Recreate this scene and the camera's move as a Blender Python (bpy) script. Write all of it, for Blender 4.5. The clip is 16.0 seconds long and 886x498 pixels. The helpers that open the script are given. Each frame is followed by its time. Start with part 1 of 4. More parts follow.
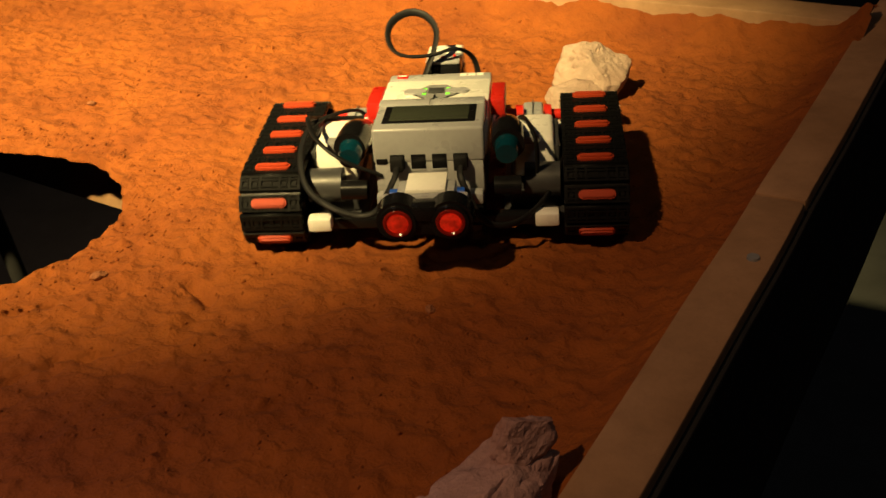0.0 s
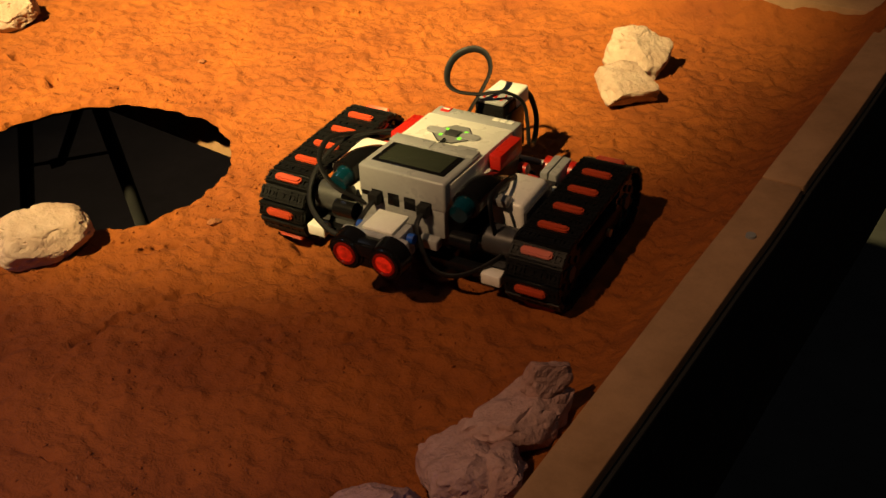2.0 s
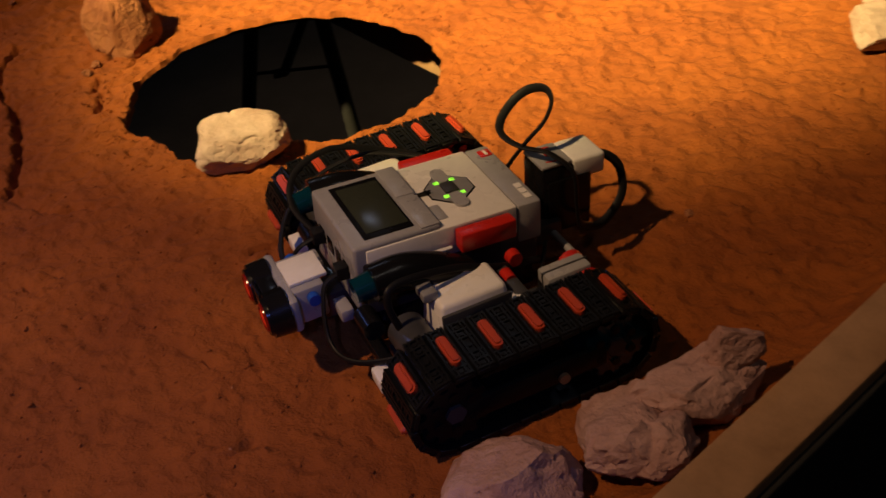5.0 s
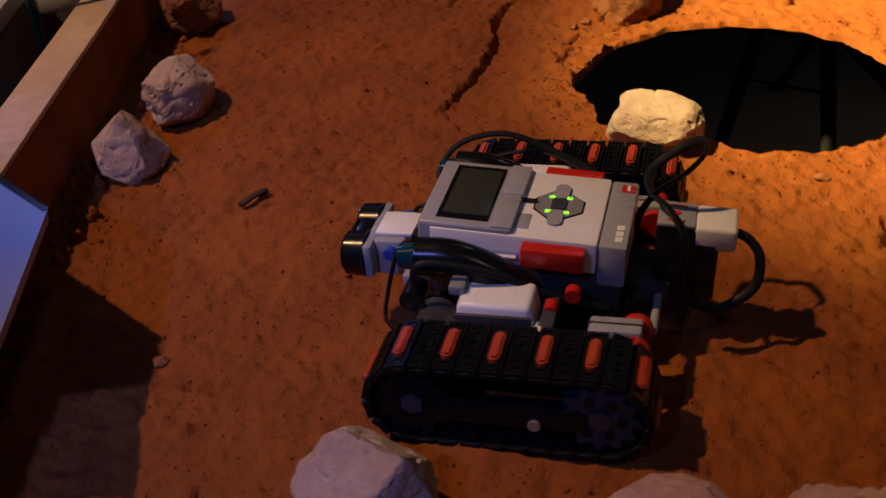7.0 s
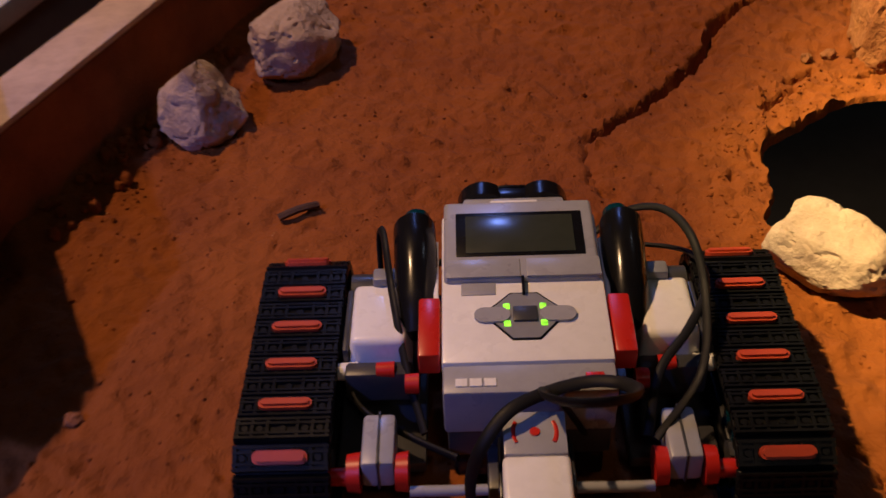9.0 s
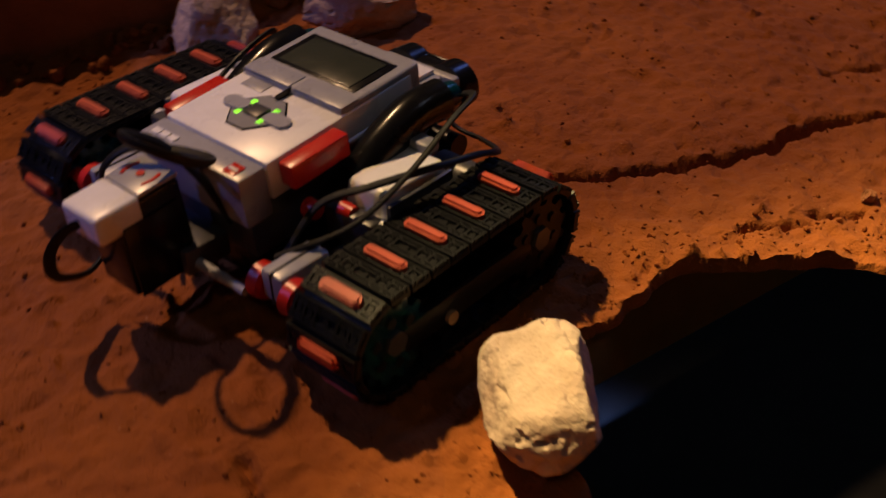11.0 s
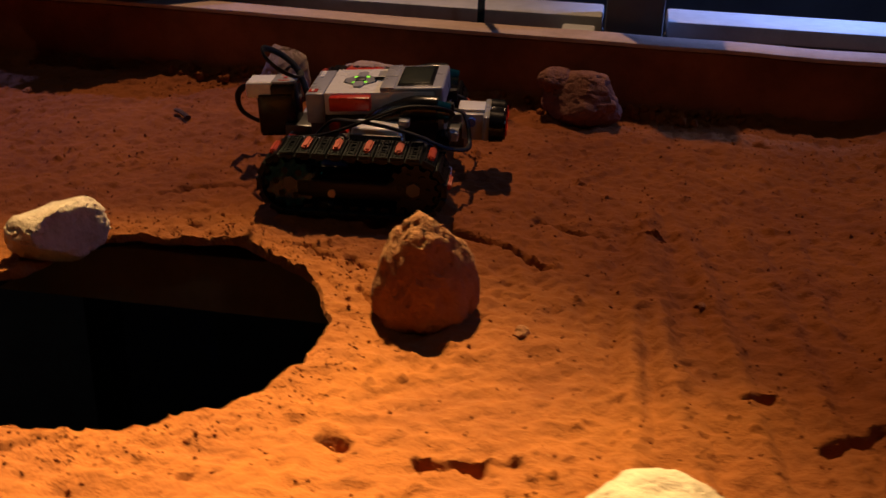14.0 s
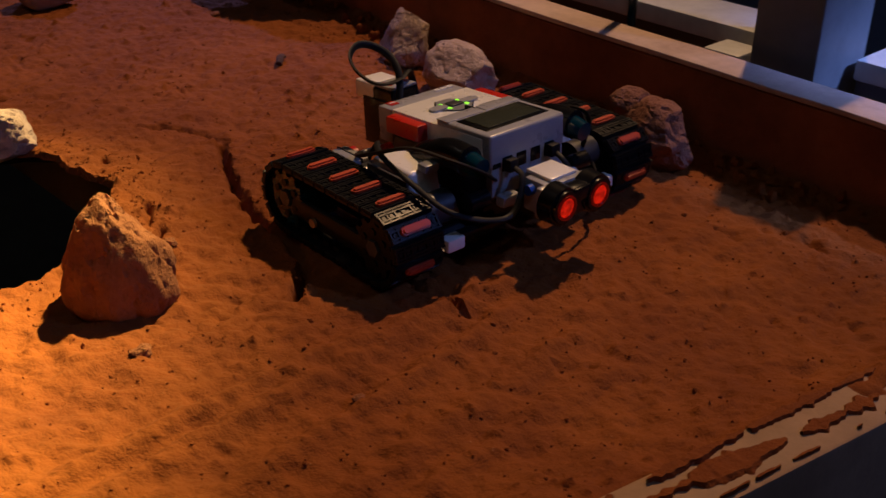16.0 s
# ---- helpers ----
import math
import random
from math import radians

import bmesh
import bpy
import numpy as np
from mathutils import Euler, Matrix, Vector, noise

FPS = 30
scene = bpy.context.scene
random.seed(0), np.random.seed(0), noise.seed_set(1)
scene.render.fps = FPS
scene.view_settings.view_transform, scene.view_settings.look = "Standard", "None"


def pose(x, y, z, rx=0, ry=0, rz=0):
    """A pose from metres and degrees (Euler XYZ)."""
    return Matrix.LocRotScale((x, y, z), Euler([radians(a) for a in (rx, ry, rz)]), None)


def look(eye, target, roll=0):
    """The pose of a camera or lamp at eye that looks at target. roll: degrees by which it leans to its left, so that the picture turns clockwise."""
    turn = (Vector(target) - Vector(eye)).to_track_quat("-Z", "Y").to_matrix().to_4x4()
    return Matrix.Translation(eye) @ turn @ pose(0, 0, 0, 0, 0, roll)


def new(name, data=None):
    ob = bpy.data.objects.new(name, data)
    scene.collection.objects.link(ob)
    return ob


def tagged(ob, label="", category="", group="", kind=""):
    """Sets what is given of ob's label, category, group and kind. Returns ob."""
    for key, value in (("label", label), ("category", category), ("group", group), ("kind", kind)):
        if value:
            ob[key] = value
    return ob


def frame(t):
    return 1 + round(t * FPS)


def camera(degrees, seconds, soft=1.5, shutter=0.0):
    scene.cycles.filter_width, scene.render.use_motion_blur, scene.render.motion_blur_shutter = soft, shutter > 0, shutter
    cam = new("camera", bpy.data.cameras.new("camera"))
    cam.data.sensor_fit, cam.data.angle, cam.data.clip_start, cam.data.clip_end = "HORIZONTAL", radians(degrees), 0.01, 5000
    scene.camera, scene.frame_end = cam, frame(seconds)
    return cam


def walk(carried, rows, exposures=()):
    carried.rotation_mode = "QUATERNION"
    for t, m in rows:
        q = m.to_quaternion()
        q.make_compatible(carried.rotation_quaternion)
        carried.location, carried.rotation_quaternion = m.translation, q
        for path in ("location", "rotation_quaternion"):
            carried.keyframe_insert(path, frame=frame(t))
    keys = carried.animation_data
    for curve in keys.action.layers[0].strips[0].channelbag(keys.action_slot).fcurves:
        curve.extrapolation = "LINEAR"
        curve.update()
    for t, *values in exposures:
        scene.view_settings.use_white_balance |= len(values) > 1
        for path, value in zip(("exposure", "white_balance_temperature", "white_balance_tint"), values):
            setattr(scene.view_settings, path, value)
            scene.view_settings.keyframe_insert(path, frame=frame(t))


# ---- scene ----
cam = camera(43.35, 16.0, 1.5, 0.4)
PATH = [
    (0, (-0.7097, 0.3612, 0.3682), (-0.2111, -0.3354, -0.1478), -4.63),
    (0.5, (-0.7300, 0.3931, 0.4042), (-0.2281, -0.2828, -0.1355), -4.80),
    (1, (-0.7636, 0.4214, 0.4575), (-0.2464, -0.2307, -0.0968), -5.56),
    (1.5, (-0.7761, 0.4354, 0.4764), (-0.2487, -0.2019, -0.0854), -4.80),
    (2, (-0.7805, 0.4353, 0.4760), (-0.2537, -0.1860, -0.1041), -4.86),
    (2.2, (-0.7807, 0.4406, 0.4670), (-0.2562, -0.1868, -0.1087), -5.26),
    (2.5, (-0.7814, 0.4488, 0.4783), (-0.2618, -0.1789, -0.1014), -5.25),
    (3, (-0.7771, 0.4656, 0.4630), (-0.2508, -0.1661, -0.1062), -5.06),
    (5.5, (-0.7734, 0.3421, 0.4300), (-0.0547, 0.0048, -0.1779), -9.07),
    (6, (-0.7669, 0.3141, 0.4152), (0.0005, 0.0948, -0.1873), -7.59),
    (6.2, (-0.7668, 0.3243, 0.4045), (0.0189, 0.1376, -0.1853), -5.94),
    (6.5, (-0.7731, 0.3091, 0.3938), (0.0425, 0.2181, -0.1775), -9.00),
    (7, (-0.8290, 0.2567, 0.3952), (0.0140, 0.2565, -0.1428), -6.32),
    (7.5, (-0.7821, 0.1641, 0.4083), (0.0216, 0.3187, -0.1663), -3.50),
    (8, (-0.7536, 0.0866, 0.4186), (0.0101, 0.3754, -0.1587), -2.71),
    (8.5, (-0.7109, 0.0826, 0.4135), (0.0412, 0.3977, -0.1653), -2.43),
    (9, (-0.5945, 0.1330, 0.3924), (0.1454, 0.3928, -0.2282), -2.80),
    (9.2, (-0.5441, 0.1499, 0.3759), (0.1852, 0.3845, -0.2669), -2.43),
    (9.5, (-0.4788, 0.1452, 0.3786), (0.2032, 0.3611, -0.3201), -2.46),
    (12, (-0.2548, -0.4002, 0.2880), (0.0099, 0.4452, -0.1758), 3.06),
    (12.5, (-0.2052, -0.4721, 0.3056), (0.0693, 0.3813, -0.1375), 0.91),
    (13, (-0.0555, -0.5325, 0.3067), (0.0836, 0.3345, -0.1717), 0.48),
    (13.5, (0.1107, -0.5734, 0.3337), (0.0913, 0.3342, -0.0856), 1.95),
    (14, (0.2870, -0.5823, 0.3485), (0.1503, 0.3128, -0.0759), 1.86),
    (14.5, (0.4320, -0.4926, 0.3561), (0.1363, 0.3430, -0.1068), 0.72),
    (15, (0.5538, -0.3919, 0.3666), (0.1472, 0.3909, -0.1045), 0.15),
    (15.5, (0.6760, -0.2982, 0.3680), (0.1443, 0.4050, -0.1041), 1.89),
    (16, (0.7481, -0.2007, 0.3566), (0.1040, 0.3995, -0.1176), 0.79),
]
EXPOSURES = [(0.0, -0.22), (2.0, -0.03), (6.0, 0.05), (7.0, 0.15), (8.0, 0.33), (9.0, 0.40), (9.7, 0.28), (11.8, 0.18), (12.4, 0.08), (13.0, 0.0), (14.5, 0.12), (15.3, 0.20), (16.0, 0.27)]
walk(cam, [(t, look(eye, target, roll)) for t, eye, target, roll in PATH], EXPOSURES)

ROVER_PATH = [
    (0, -0.3206, -0.1863, 29.2),
    (0.5, -0.3266, -0.1875, 13.8),
    (1, -0.3321, -0.1561, 10.2),
    (1.5, -0.3365, -0.1169, 10.7),
    (2, -0.3389, -0.0947, 7.6),
    (2.2, -0.3402, -0.0842, 6.6),
    (2.5, -0.3434, -0.0608, 6.5),
    (3, -0.3498, -0.0139, 7.9),
    (5.5, -0.3285, 0.1135, -17.2),
    (6, -0.3124, 0.1418, -17.5),
    (6.2, -0.2969, 0.1541, -18.6),
    (6.5, -0.3012, 0.1722, -19.3),
    (7, -0.2924, 0.2048, -17.3),
    (7.5, -0.2756, 0.2051, -36.8),
    (8, -0.2777, 0.2028, -56.0),
    (8.5, -0.2624, 0.2100, -62.5),
    (9, -0.2362, 0.2228, -72.5),
    (9.2, -0.2241, 0.2286, -75.4),
    (9.5, -0.1871, 0.2387, -76.3),
    (12, -0.0520, 0.2800, -79.0),
    (12.5, 0.0030, 0.2860, -86.0),
    (13, 0.0360, 0.2900, -86.5),
    (13.5, 0.0680, 0.3020, -87.0),
    (14, 0.0920, 0.3100, -85.5),
    (14.5, 0.1360, 0.3060, -88.0),
    (15, 0.1730, 0.3080, -91.0),
    (15.5, 0.2070, 0.3070, -91.0),
    (16, 0.2310, 0.3040, -91.0),
]

# ---------------------------------------------------------------- light
world = bpy.data.worlds.new("world")
scene.world = world
world.use_nodes = True
world.node_tree.nodes["Background"].inputs[0].default_value = (0.35, 0.40, 0.55, 1)
world.node_tree.nodes["Background"].inputs[1].default_value = 0.02
scene.view_settings.exposure = 0.0


def spot(name, eye, target, energy, colour, degrees, blend, radius):
    data = bpy.data.lights.new(name, "SPOT")
    data.energy, data.color, data.spot_size, data.spot_blend, data.shadow_soft_size = energy, colour, radians(degrees), blend, radius
    ob = new(name, data)
    ob.matrix_world = look(eye, target)
    return ob


spot("exhibit_spotlight", (-0.15, 1.38, 2.10), (0.055, -0.420, 0.0), 1500, (1.0, 0.765, 0.29), 23, 1.0, 0.03)
# added wide cone imitating the spotlight's own spill, not a second fixture
spot("spotlight_spill", (-0.15, 1.42, 2.10), (0.08, -0.10, 0.0), 140, (1.0, 0.585, 0.30), 46, 1.0, 0.03)
spot("blue_stage_light", (-1.60, 1.05, 1.45), (-0.46, 0.58, 0.0), 74, (0.19, 0.26, 1.0), 28, 1.0, 0.04)
spot("blue_shelf_light", (1.50, 1.22, 1.20), (0.60, 0.80, 0.06), 420, (0.24, 0.38, 1.0), 22, 1.0, 0.03)
spot("blue_stage_light", (1.75, 1.00, 1.35), (0.26, 0.36, 0.0), 26, (0.20, 0.32, 1.0), 26, 1.0, 0.04)
# unseen lamps on either side of the tray, added as dim hall fill
spot("hall_fill", (1.45, -0.95, 2.25), (1.45, -0.95, 0.0), 6.0, (0.72, 0.80, 1.0), 120, 0.6, 0.12)
spot("hall_fill", (-1.70, -0.50, 2.25), (-1.70, -0.50, 0.0), 6.5, (1.0, 0.88, 0.78), 120, 0.6, 0.12)

# ---------------------------------------------------------------- materials


def material(name):
    m = bpy.data.materials.new(name)
    m.use_nodes = True
    return m, m.node_tree, m.node_tree.nodes["Principled BSDF"]


def add(tree, kind, **inputs):
    n = tree.nodes.new(kind)
    for key, value in inputs.items():
        n.inputs[key.replace("_", " ")].default_value = value
    return n


def ramp(tree, source, stops):
    r = tree.nodes.new("ShaderNodeValToRGB")
    while len(r.color_ramp.elements) < len(stops):
        r.color_ramp.elements.new(0.5)
    for e, (at, colour) in zip(r.color_ramp.elements, stops):
        e.position, e.color = at, (*colour, 1)
    tree.links.new(source, r.inputs[0])
    return r.outputs[0]


def noisy(tree, scale, detail=4.0, rough=0.55):
    co = tree.nodes.new("ShaderNodeTexCoord")
    n = add(tree, "ShaderNodeTexNoise", Scale=scale, Detail=detail, Roughness=rough)
    tree.links.new(co.outputs["Object"], n.inputs["Vector"])
    return n.outputs["Fac"]


def mixed(tree, a, b, fac, mode="MIX"):
    m = tree.nodes.new("ShaderNodeMix")
    m.data_type, m.blend_type = "RGBA", mode
    for value, socket in ((fac, m.inputs[0]), (a, m.inputs[6]), (b, m.inputs[7])):
        if isinstance(value, bpy.types.NodeSocket):
            tree.links.new(value, socket)
        else:
            socket.default_value = value if isinstance(value, float) else (*value, 1)
    return m.outputs[2]


def bumped(tree, shader, heights, distance):
    last = None
    for h, strength in heights:
        b = add(tree, "ShaderNodeBump", Strength=strength, Distance=distance)
        tree.links.new(h, b.inputs["Height"])
        if last:
            tree.links.new(last.outputs[0], b.inputs["Normal"])
        last = b
    tree.links.new(last.outputs[0], shader.inputs["Normal"])


def grainy(name, dark, light, scale, rough, bump, fine=420.0, distance=0.002, specks=None):
    """A mineral or wooden surface: two scales of colour, fine relief."""
    m, t, s = material(name)
    big, mid, small = noisy(t, scale, 5), noisy(t, scale * 6, 4, 0.7), noisy(t, fine, 3, 0.7)
    col = mixed(t, ramp(t, big, ((0.30, dark), (0.72, light))), ramp(t, mid, ((0.22, (0.66, 0.66, 0.66)), (0.6, (1, 1, 1)))), 0.6, "MULTIPLY")
    if specks:
        col = mixed(t, col, specks, ramp(t, small, ((0.70, (0, 0, 0)), (0.76, (0.7, 0.7, 0.7)))))
    t.links.new(col, s.inputs["Base Color"])
    s.inputs["Roughness"].default_value = rough
    s.inputs["Specular IOR Level"].default_value = 0.25
    bumped(t, s, ((mid, bump), (small, bump * 0.7)), distance)
    return m


def plastic(name, colour, rough=0.32, worn=0.06, coat=0.0):
    m, t, s = material(name)
    n = noisy(t, 160.0, 4, 0.65)
    low = tuple(c * (1 - worn * 3) for c in colour)
    t.links.new(ramp(t, n, ((0.32, low), (0.62, colour))), s.inputs["Base Color"])
    t.links.new(ramp(t, noisy(t, 60.0, 3), ((0.3, (rough * 0.8,) * 3), (0.7, (min(1, rough * 1.3),) * 3))), s.inputs["Roughness"])
    s.inputs["Coat Weight"].default_value = coat
    bumped(t, s, ((noisy(t, 900.0, 2), 0.04),), 0.0004)
    return m


def glowing(name, colour, strength, base=(0.2, 0.02, 0.01)):
    m, t, s = material(name)
    s.inputs["Base Color"].default_value = (*base, 1)
    s.inputs["Roughness"].default_value = 0.15
    col = ramp(t, noisy(t, 260.0, 2), ((0.3, tuple(c * 0.25 for c in colour)), (0.7, colour)))
    t.links.new(col, s.inputs["Emission Color"])
    s.inputs["Emission Strength"].default_value = strength
    return m


SAND = grainy("red_sand", (0.182, 0.045, 0.0075), (0.285, 0.080, 0.011), 9.0, 0.92, 0.64, 300.0, 0.004, (0.44, 0.24, 0.12))
SANDY_BOARD = grainy("sand_crusted_board", (0.150, 0.042, 0.014), (0.360, 0.110, 0.036), 11.0, 0.9, 0.6)
LIMESTONE = grainy("pale_limestone", (0.360, 0.238, 0.180), (0.520, 0.395, 0.320), 26.0, 0.85, 0.6, 300.0, 0.003)
PINKSTONE = grainy("pinkish_limestone", (0.329, 0.180, 0.157), (0.486, 0.313, 0.292), 24.0, 0.85, 0.6, 300.0, 0.003)
BROWNSTONE = grainy("sandy_brown_rock", (0.210, 0.070, 0.028), (0.350, 0.140, 0.058), 30.0, 0.9, 0.8, 260.0, 0.004)
REDSTONE = grainy("red_dusty_rock", (0.182, 0.070, 0.045), (0.294, 0.133, 0.090), 26.0, 0.9, 0.7, 260.0, 0.003)
DARKSTONE = grainy("dark_pebble", (0.04, 0.02, 0.014), (0.09, 0.045, 0.03), 60.0, 0.8, 0.5)
WOOD = grainy("unpainted_wooden_board", (0.265, 0.150, 0.078), (0.404, 0.241, 0.136), 14.0, 0.6, 0.25, 500.0, 0.001)
# lighter copy of the board wood: light on the capping put into its colour
LITWOOD = grainy("bare_wood_edge_lit", (0.44, 0.31, 0.25), (0.62, 0.46, 0.38), 16.0, 0.6, 0.25, 500.0, 0.001)
ROOM = grainy("dark_painted_wall", (0.10, 0.105, 0.12), (0.15, 0.155, 0.17), 3.0, 0.7, 0.1)
FLOORING = grainy("grey_flooring", (0.038, 0.040, 0.039), (0.058, 0.060, 0.059), 5.0, 0.6, 0.1)
GREYPAINT = grainy("grey_painted_panel", (0.10, 0.105, 0.115), (0.16, 0.165, 0.18), 6.0, 0.45, 0.06)
PALEPAINT = grainy("pale_painted_ledge", (0.55, 0.56, 0.58), (0.72, 0.73, 0.75), 8.0, 0.35, 0.05)
BEAM = plastic("black_metal", (0.008, 0.008, 0.009), 0.85)
WHITE = plastic("white_abs_plastic", (0.80, 0.79, 0.75), 0.28, 0.02)
LIGHTGREY = plastic("light_grey_plastic", (0.32, 0.325, 0.345), 0.3, 0.03)
MIDGREY = plastic("mid_grey_plastic", (0.22, 0.225, 0.235), 0.33, 0.03)
DARKGREY = plastic("dark_grey_plastic", (0.045, 0.046, 0.05), 0.35)
BLACK = plastic("black_plastic", (0.007, 0.007, 0.008), 0.22)
RUBBER = plastic("black_tread_plastic", (0.007, 0.007, 0.0075), 0.36, 0.12)
CABLE = plastic("black_cable_rubber", (0.008, 0.008, 0.009), 0.55)
for _m, _k in ((RUBBER, 0.18), (BLACK, 0.28)):
    _m.node_tree.nodes["Principled BSDF"].inputs["Specular IOR Level"].default_value = _k
CABLE.node_tree.nodes["Principled BSDF"].inputs["Specular IOR Level"].default_value = 0.22
RED = plastic("red_abs_plastic", (0.50, 0.018, 0.010), 0.3, 0.02)
ORANGE = plastic("orange_rubber", (0.44, 0.052, 0.016), 0.5, 0.05)
BLUE = plastic("blue_pin_plastic", (0.01, 0.07, 0.42), 0.3)
TEAL = plastic("translucent_teal_plastic", (0.004, 0.060, 0.095), 0.10)
TEAL.node_tree.nodes["Principled BSDF"].inputs["Transmission Weight"].default_value = 0.45
LCD = plastic("grey_green_lcd", (0.036, 0.042, 0.030), 0.20, 0.03)
EYE = glowing("red_glowing_lens", (1.0, 0.016, 0.004), 0.5)
EYERIM = glowing("dim_red_lens_rim", (1.0, 0.012, 0.003), 0.05, (0.12, 0.008, 0.004))
TAN = plastic("tan_plastic", (0.38, 0.25, 0.13), 0.35)
LED = glowing("green_led", (0.35, 1.0, 0.05), 1.5, (0.05, 0.3, 0.02))
# blue-to-beige ramp puts the panel's reflected glow into its colour
SIGN, _t, _s = material("glossy_sign_face_painted_glow")
_co = _t.nodes.new("ShaderNodeTexCoord")
_xyz = _t.nodes.new("ShaderNodeSeparateXYZ")
_t.links.new(_co.outputs["Object"], _xyz.inputs[0])
_mix = mixed(_t, ramp(_t, noisy(_t, 6.0, 3), ((0.3, (0.09, 0.16, 0.50)), (0.7, (0.14, 0.22, 0.58)))), ramp(_t, noisy(_t, 9.0, 4), ((0.3, (0.17, 0.14, 0.10)), (0.7, (0.26, 0.22, 0.16)))), ramp(_t, _xyz.outputs[0], ((0.0, (1, 1, 1)), (0.02, (0, 0, 0)))))
_add = add(_t, "ShaderNodeMath")
_add.operation = "ADD"
_t.links.new(_xyz.outputs[0], _add.inputs[0])
_add.inputs[1].default_value = 0.42
_last = [n for n in _t.nodes if n.type == "VALTORGB"][-1]
_last.color_ramp.elements[1].position = 0.12
_t.links.new(_add.outputs[0], _last.inputs[0])
_t.links.new(_mix, _s.inputs["Base Color"])
_s.inputs["Roughness"].default_value = 0.32

# ---------------------------------------------------------------- mesh helpers


def part(name, bm, mat, parent=None, label="", m=None):
    """Links a bmesh as one mesh object, under a thing or a part."""
    me = bpy.data.meshes.new(name)
    bmesh.ops.recalc_face_normals(bm, faces=bm.faces[:])
    bm.to_mesh(me)
    bm.free()
    me.materials.append(mat)
    for p in me.polygons:
        p.use_smooth = True
    me.set_sharp_from_angle(angle=radians(38))
    ob = new(name, me)
    if m:
        ob.matrix_basis = m
    if parent:
        ob.parent = parent
    return tagged(ob, label) if label else ob


def box(bm, x, y, z, bevel=0.0, m=Matrix(), seg=2, taper=1.0):
    """A bevelled block between the pairs x, y and z; taper narrows its top."""
    made = bmesh.ops.create_cube(bm, size=1.0)["verts"]
    for v in made:
        k = taper if v.co.z > 0 else 1.0
        v.co = Vector(((x[0] + x[1]) / 2 + v.co.x * k * (x[1] - x[0]), (y[0] + y[1]) / 2 + v.co.y * k * (y[1] - y[0]), (z[0] + z[1]) / 2 + v.co.z * (z[1] - z[0])))
    if bevel:
        edges = {e for v in made for e in v.link_edges}
        got = bmesh.ops.bevel(bm, geom=list(edges), offset=bevel, segments=seg, affect="EDGES", profile=0.5)
        made = list({v for f in got["faces"] for v in f.verts} | {v for v in made if v.is_valid})
    bmesh.ops.transform(bm, matrix=m, verts=made)
    return bm


def cyl(bm, a, b, r, r2=None, n=20):
    """A capped cylinder or cone from a to b."""
    a, b = Vector(a), Vector(b)
    d = b - a
    m = Matrix.Translation((a + b) / 2) @ d.to_track_quat("Z", "Y").to_matrix().to_4x4()
    bmesh.ops.create_cone(bm, cap_ends=True, segments=n, radius1=r, radius2=r if r2 is None else r2, depth=d.length, matrix=m)
    return bm


def prism(bm, points, z0, z1, m=Matrix()):
    """An upright prism over a flat outline."""
    low = [bm.verts.new(m @ Vector((x, y, z0))) for x, y in points]
    top = [bm.verts.new(m @ Vector((x, y, z1))) for x, y in points]
    bm.faces.new(low[::-1])
    bm.faces.new(top)
    for i in range(len(points)):
        j = (i + 1) % len(points)
        bm.faces.new((low[i], low[j], top[j], top[i]))
    return bm


def capsule_outline(half, r, n=8):
    return [(half + r * math.cos(a), r * math.sin(a)) for a in np.linspace(-math.pi / 2, math.pi / 2, n)] + [(-half - r * math.cos(a), -r * math.sin(a)) for a in np.linspace(-math.pi / 2, math.pi / 2, n)]


def tube(bm, points, rx, ry=None, steps=8, n=10):
    """A round or flat cable swept along a smooth line through the points."""
    ry = ry or rx
    p = [Vector(q) for q in points]
    p = [2 * p[0] - p[1], *p, 2 * p[-1] - p[-2]]
    line = []
    for i in range(1, len(p) - 2):
        a, b, c, d = p[i - 1 : i + 3]
        for k in range(steps):
            t = k / steps
            line.append(0.5 * (2 * b + (c - a) * t + (2 * a - 5 * b + 4 * c - d) * t * t + (3 * b - a - 3 * c + d) * t**3))
    line.append(p[-2])
    side, rings = None, []
    for i, q in enumerate(line):
        d = (line[min(i + 1, len(line) - 1)] - line[max(i - 1, 0)]).normalized()
        side = (side - d * side.dot(d)).normalized() if side else d.cross(Vector((0.3, 0.2, 1))).normalized()
        up = d.cross(side)
        rings.append([bm.verts.new(q + side * rx * math.cos(2 * math.pi * k / n) + up * ry * math.sin(2 * math.pi * k / n)) for k in range(n)])
    for a, b in zip(rings, rings[1:]):
        for k in range(n):
            bm.faces.new((a[k], a[(k + 1) % n], b[(k + 1) % n], b[k]))
    bm.faces.new(rings[0][::-1])
    bm.faces.new(rings[-1])
    return bm

# ---------------------------------------------------------------- sand tray
HOLE = Vector((-0.008, 0.008))
HOLE_DEPTH = 0.0045


def hole_radius(a):
    """The uneven rim of the hole by angle."""
    c, d = math.cos(a), math.sin(a)
    wob = 0.0030 * noise.noise((c * 3.2, d * 3.2, 5.0)) + 0.0034 * noise.noise((c * 9, d * 9, 2.0)) + 0.0008 * noise.noise((c * 24, d * 24, 7.0))

    def bump(at, width):
        return math.exp(-((((a - at + math.pi) % (2 * math.pi)) - math.pi) / width) ** 2)

    return 0.1300 + 0.012 * bump(4.0, 0.6) - 0.025 * bump(2.63, 0.34) - 0.012 * bump(1.68, 0.25) - 0.005 * bump(0.9, 0.25) + wob


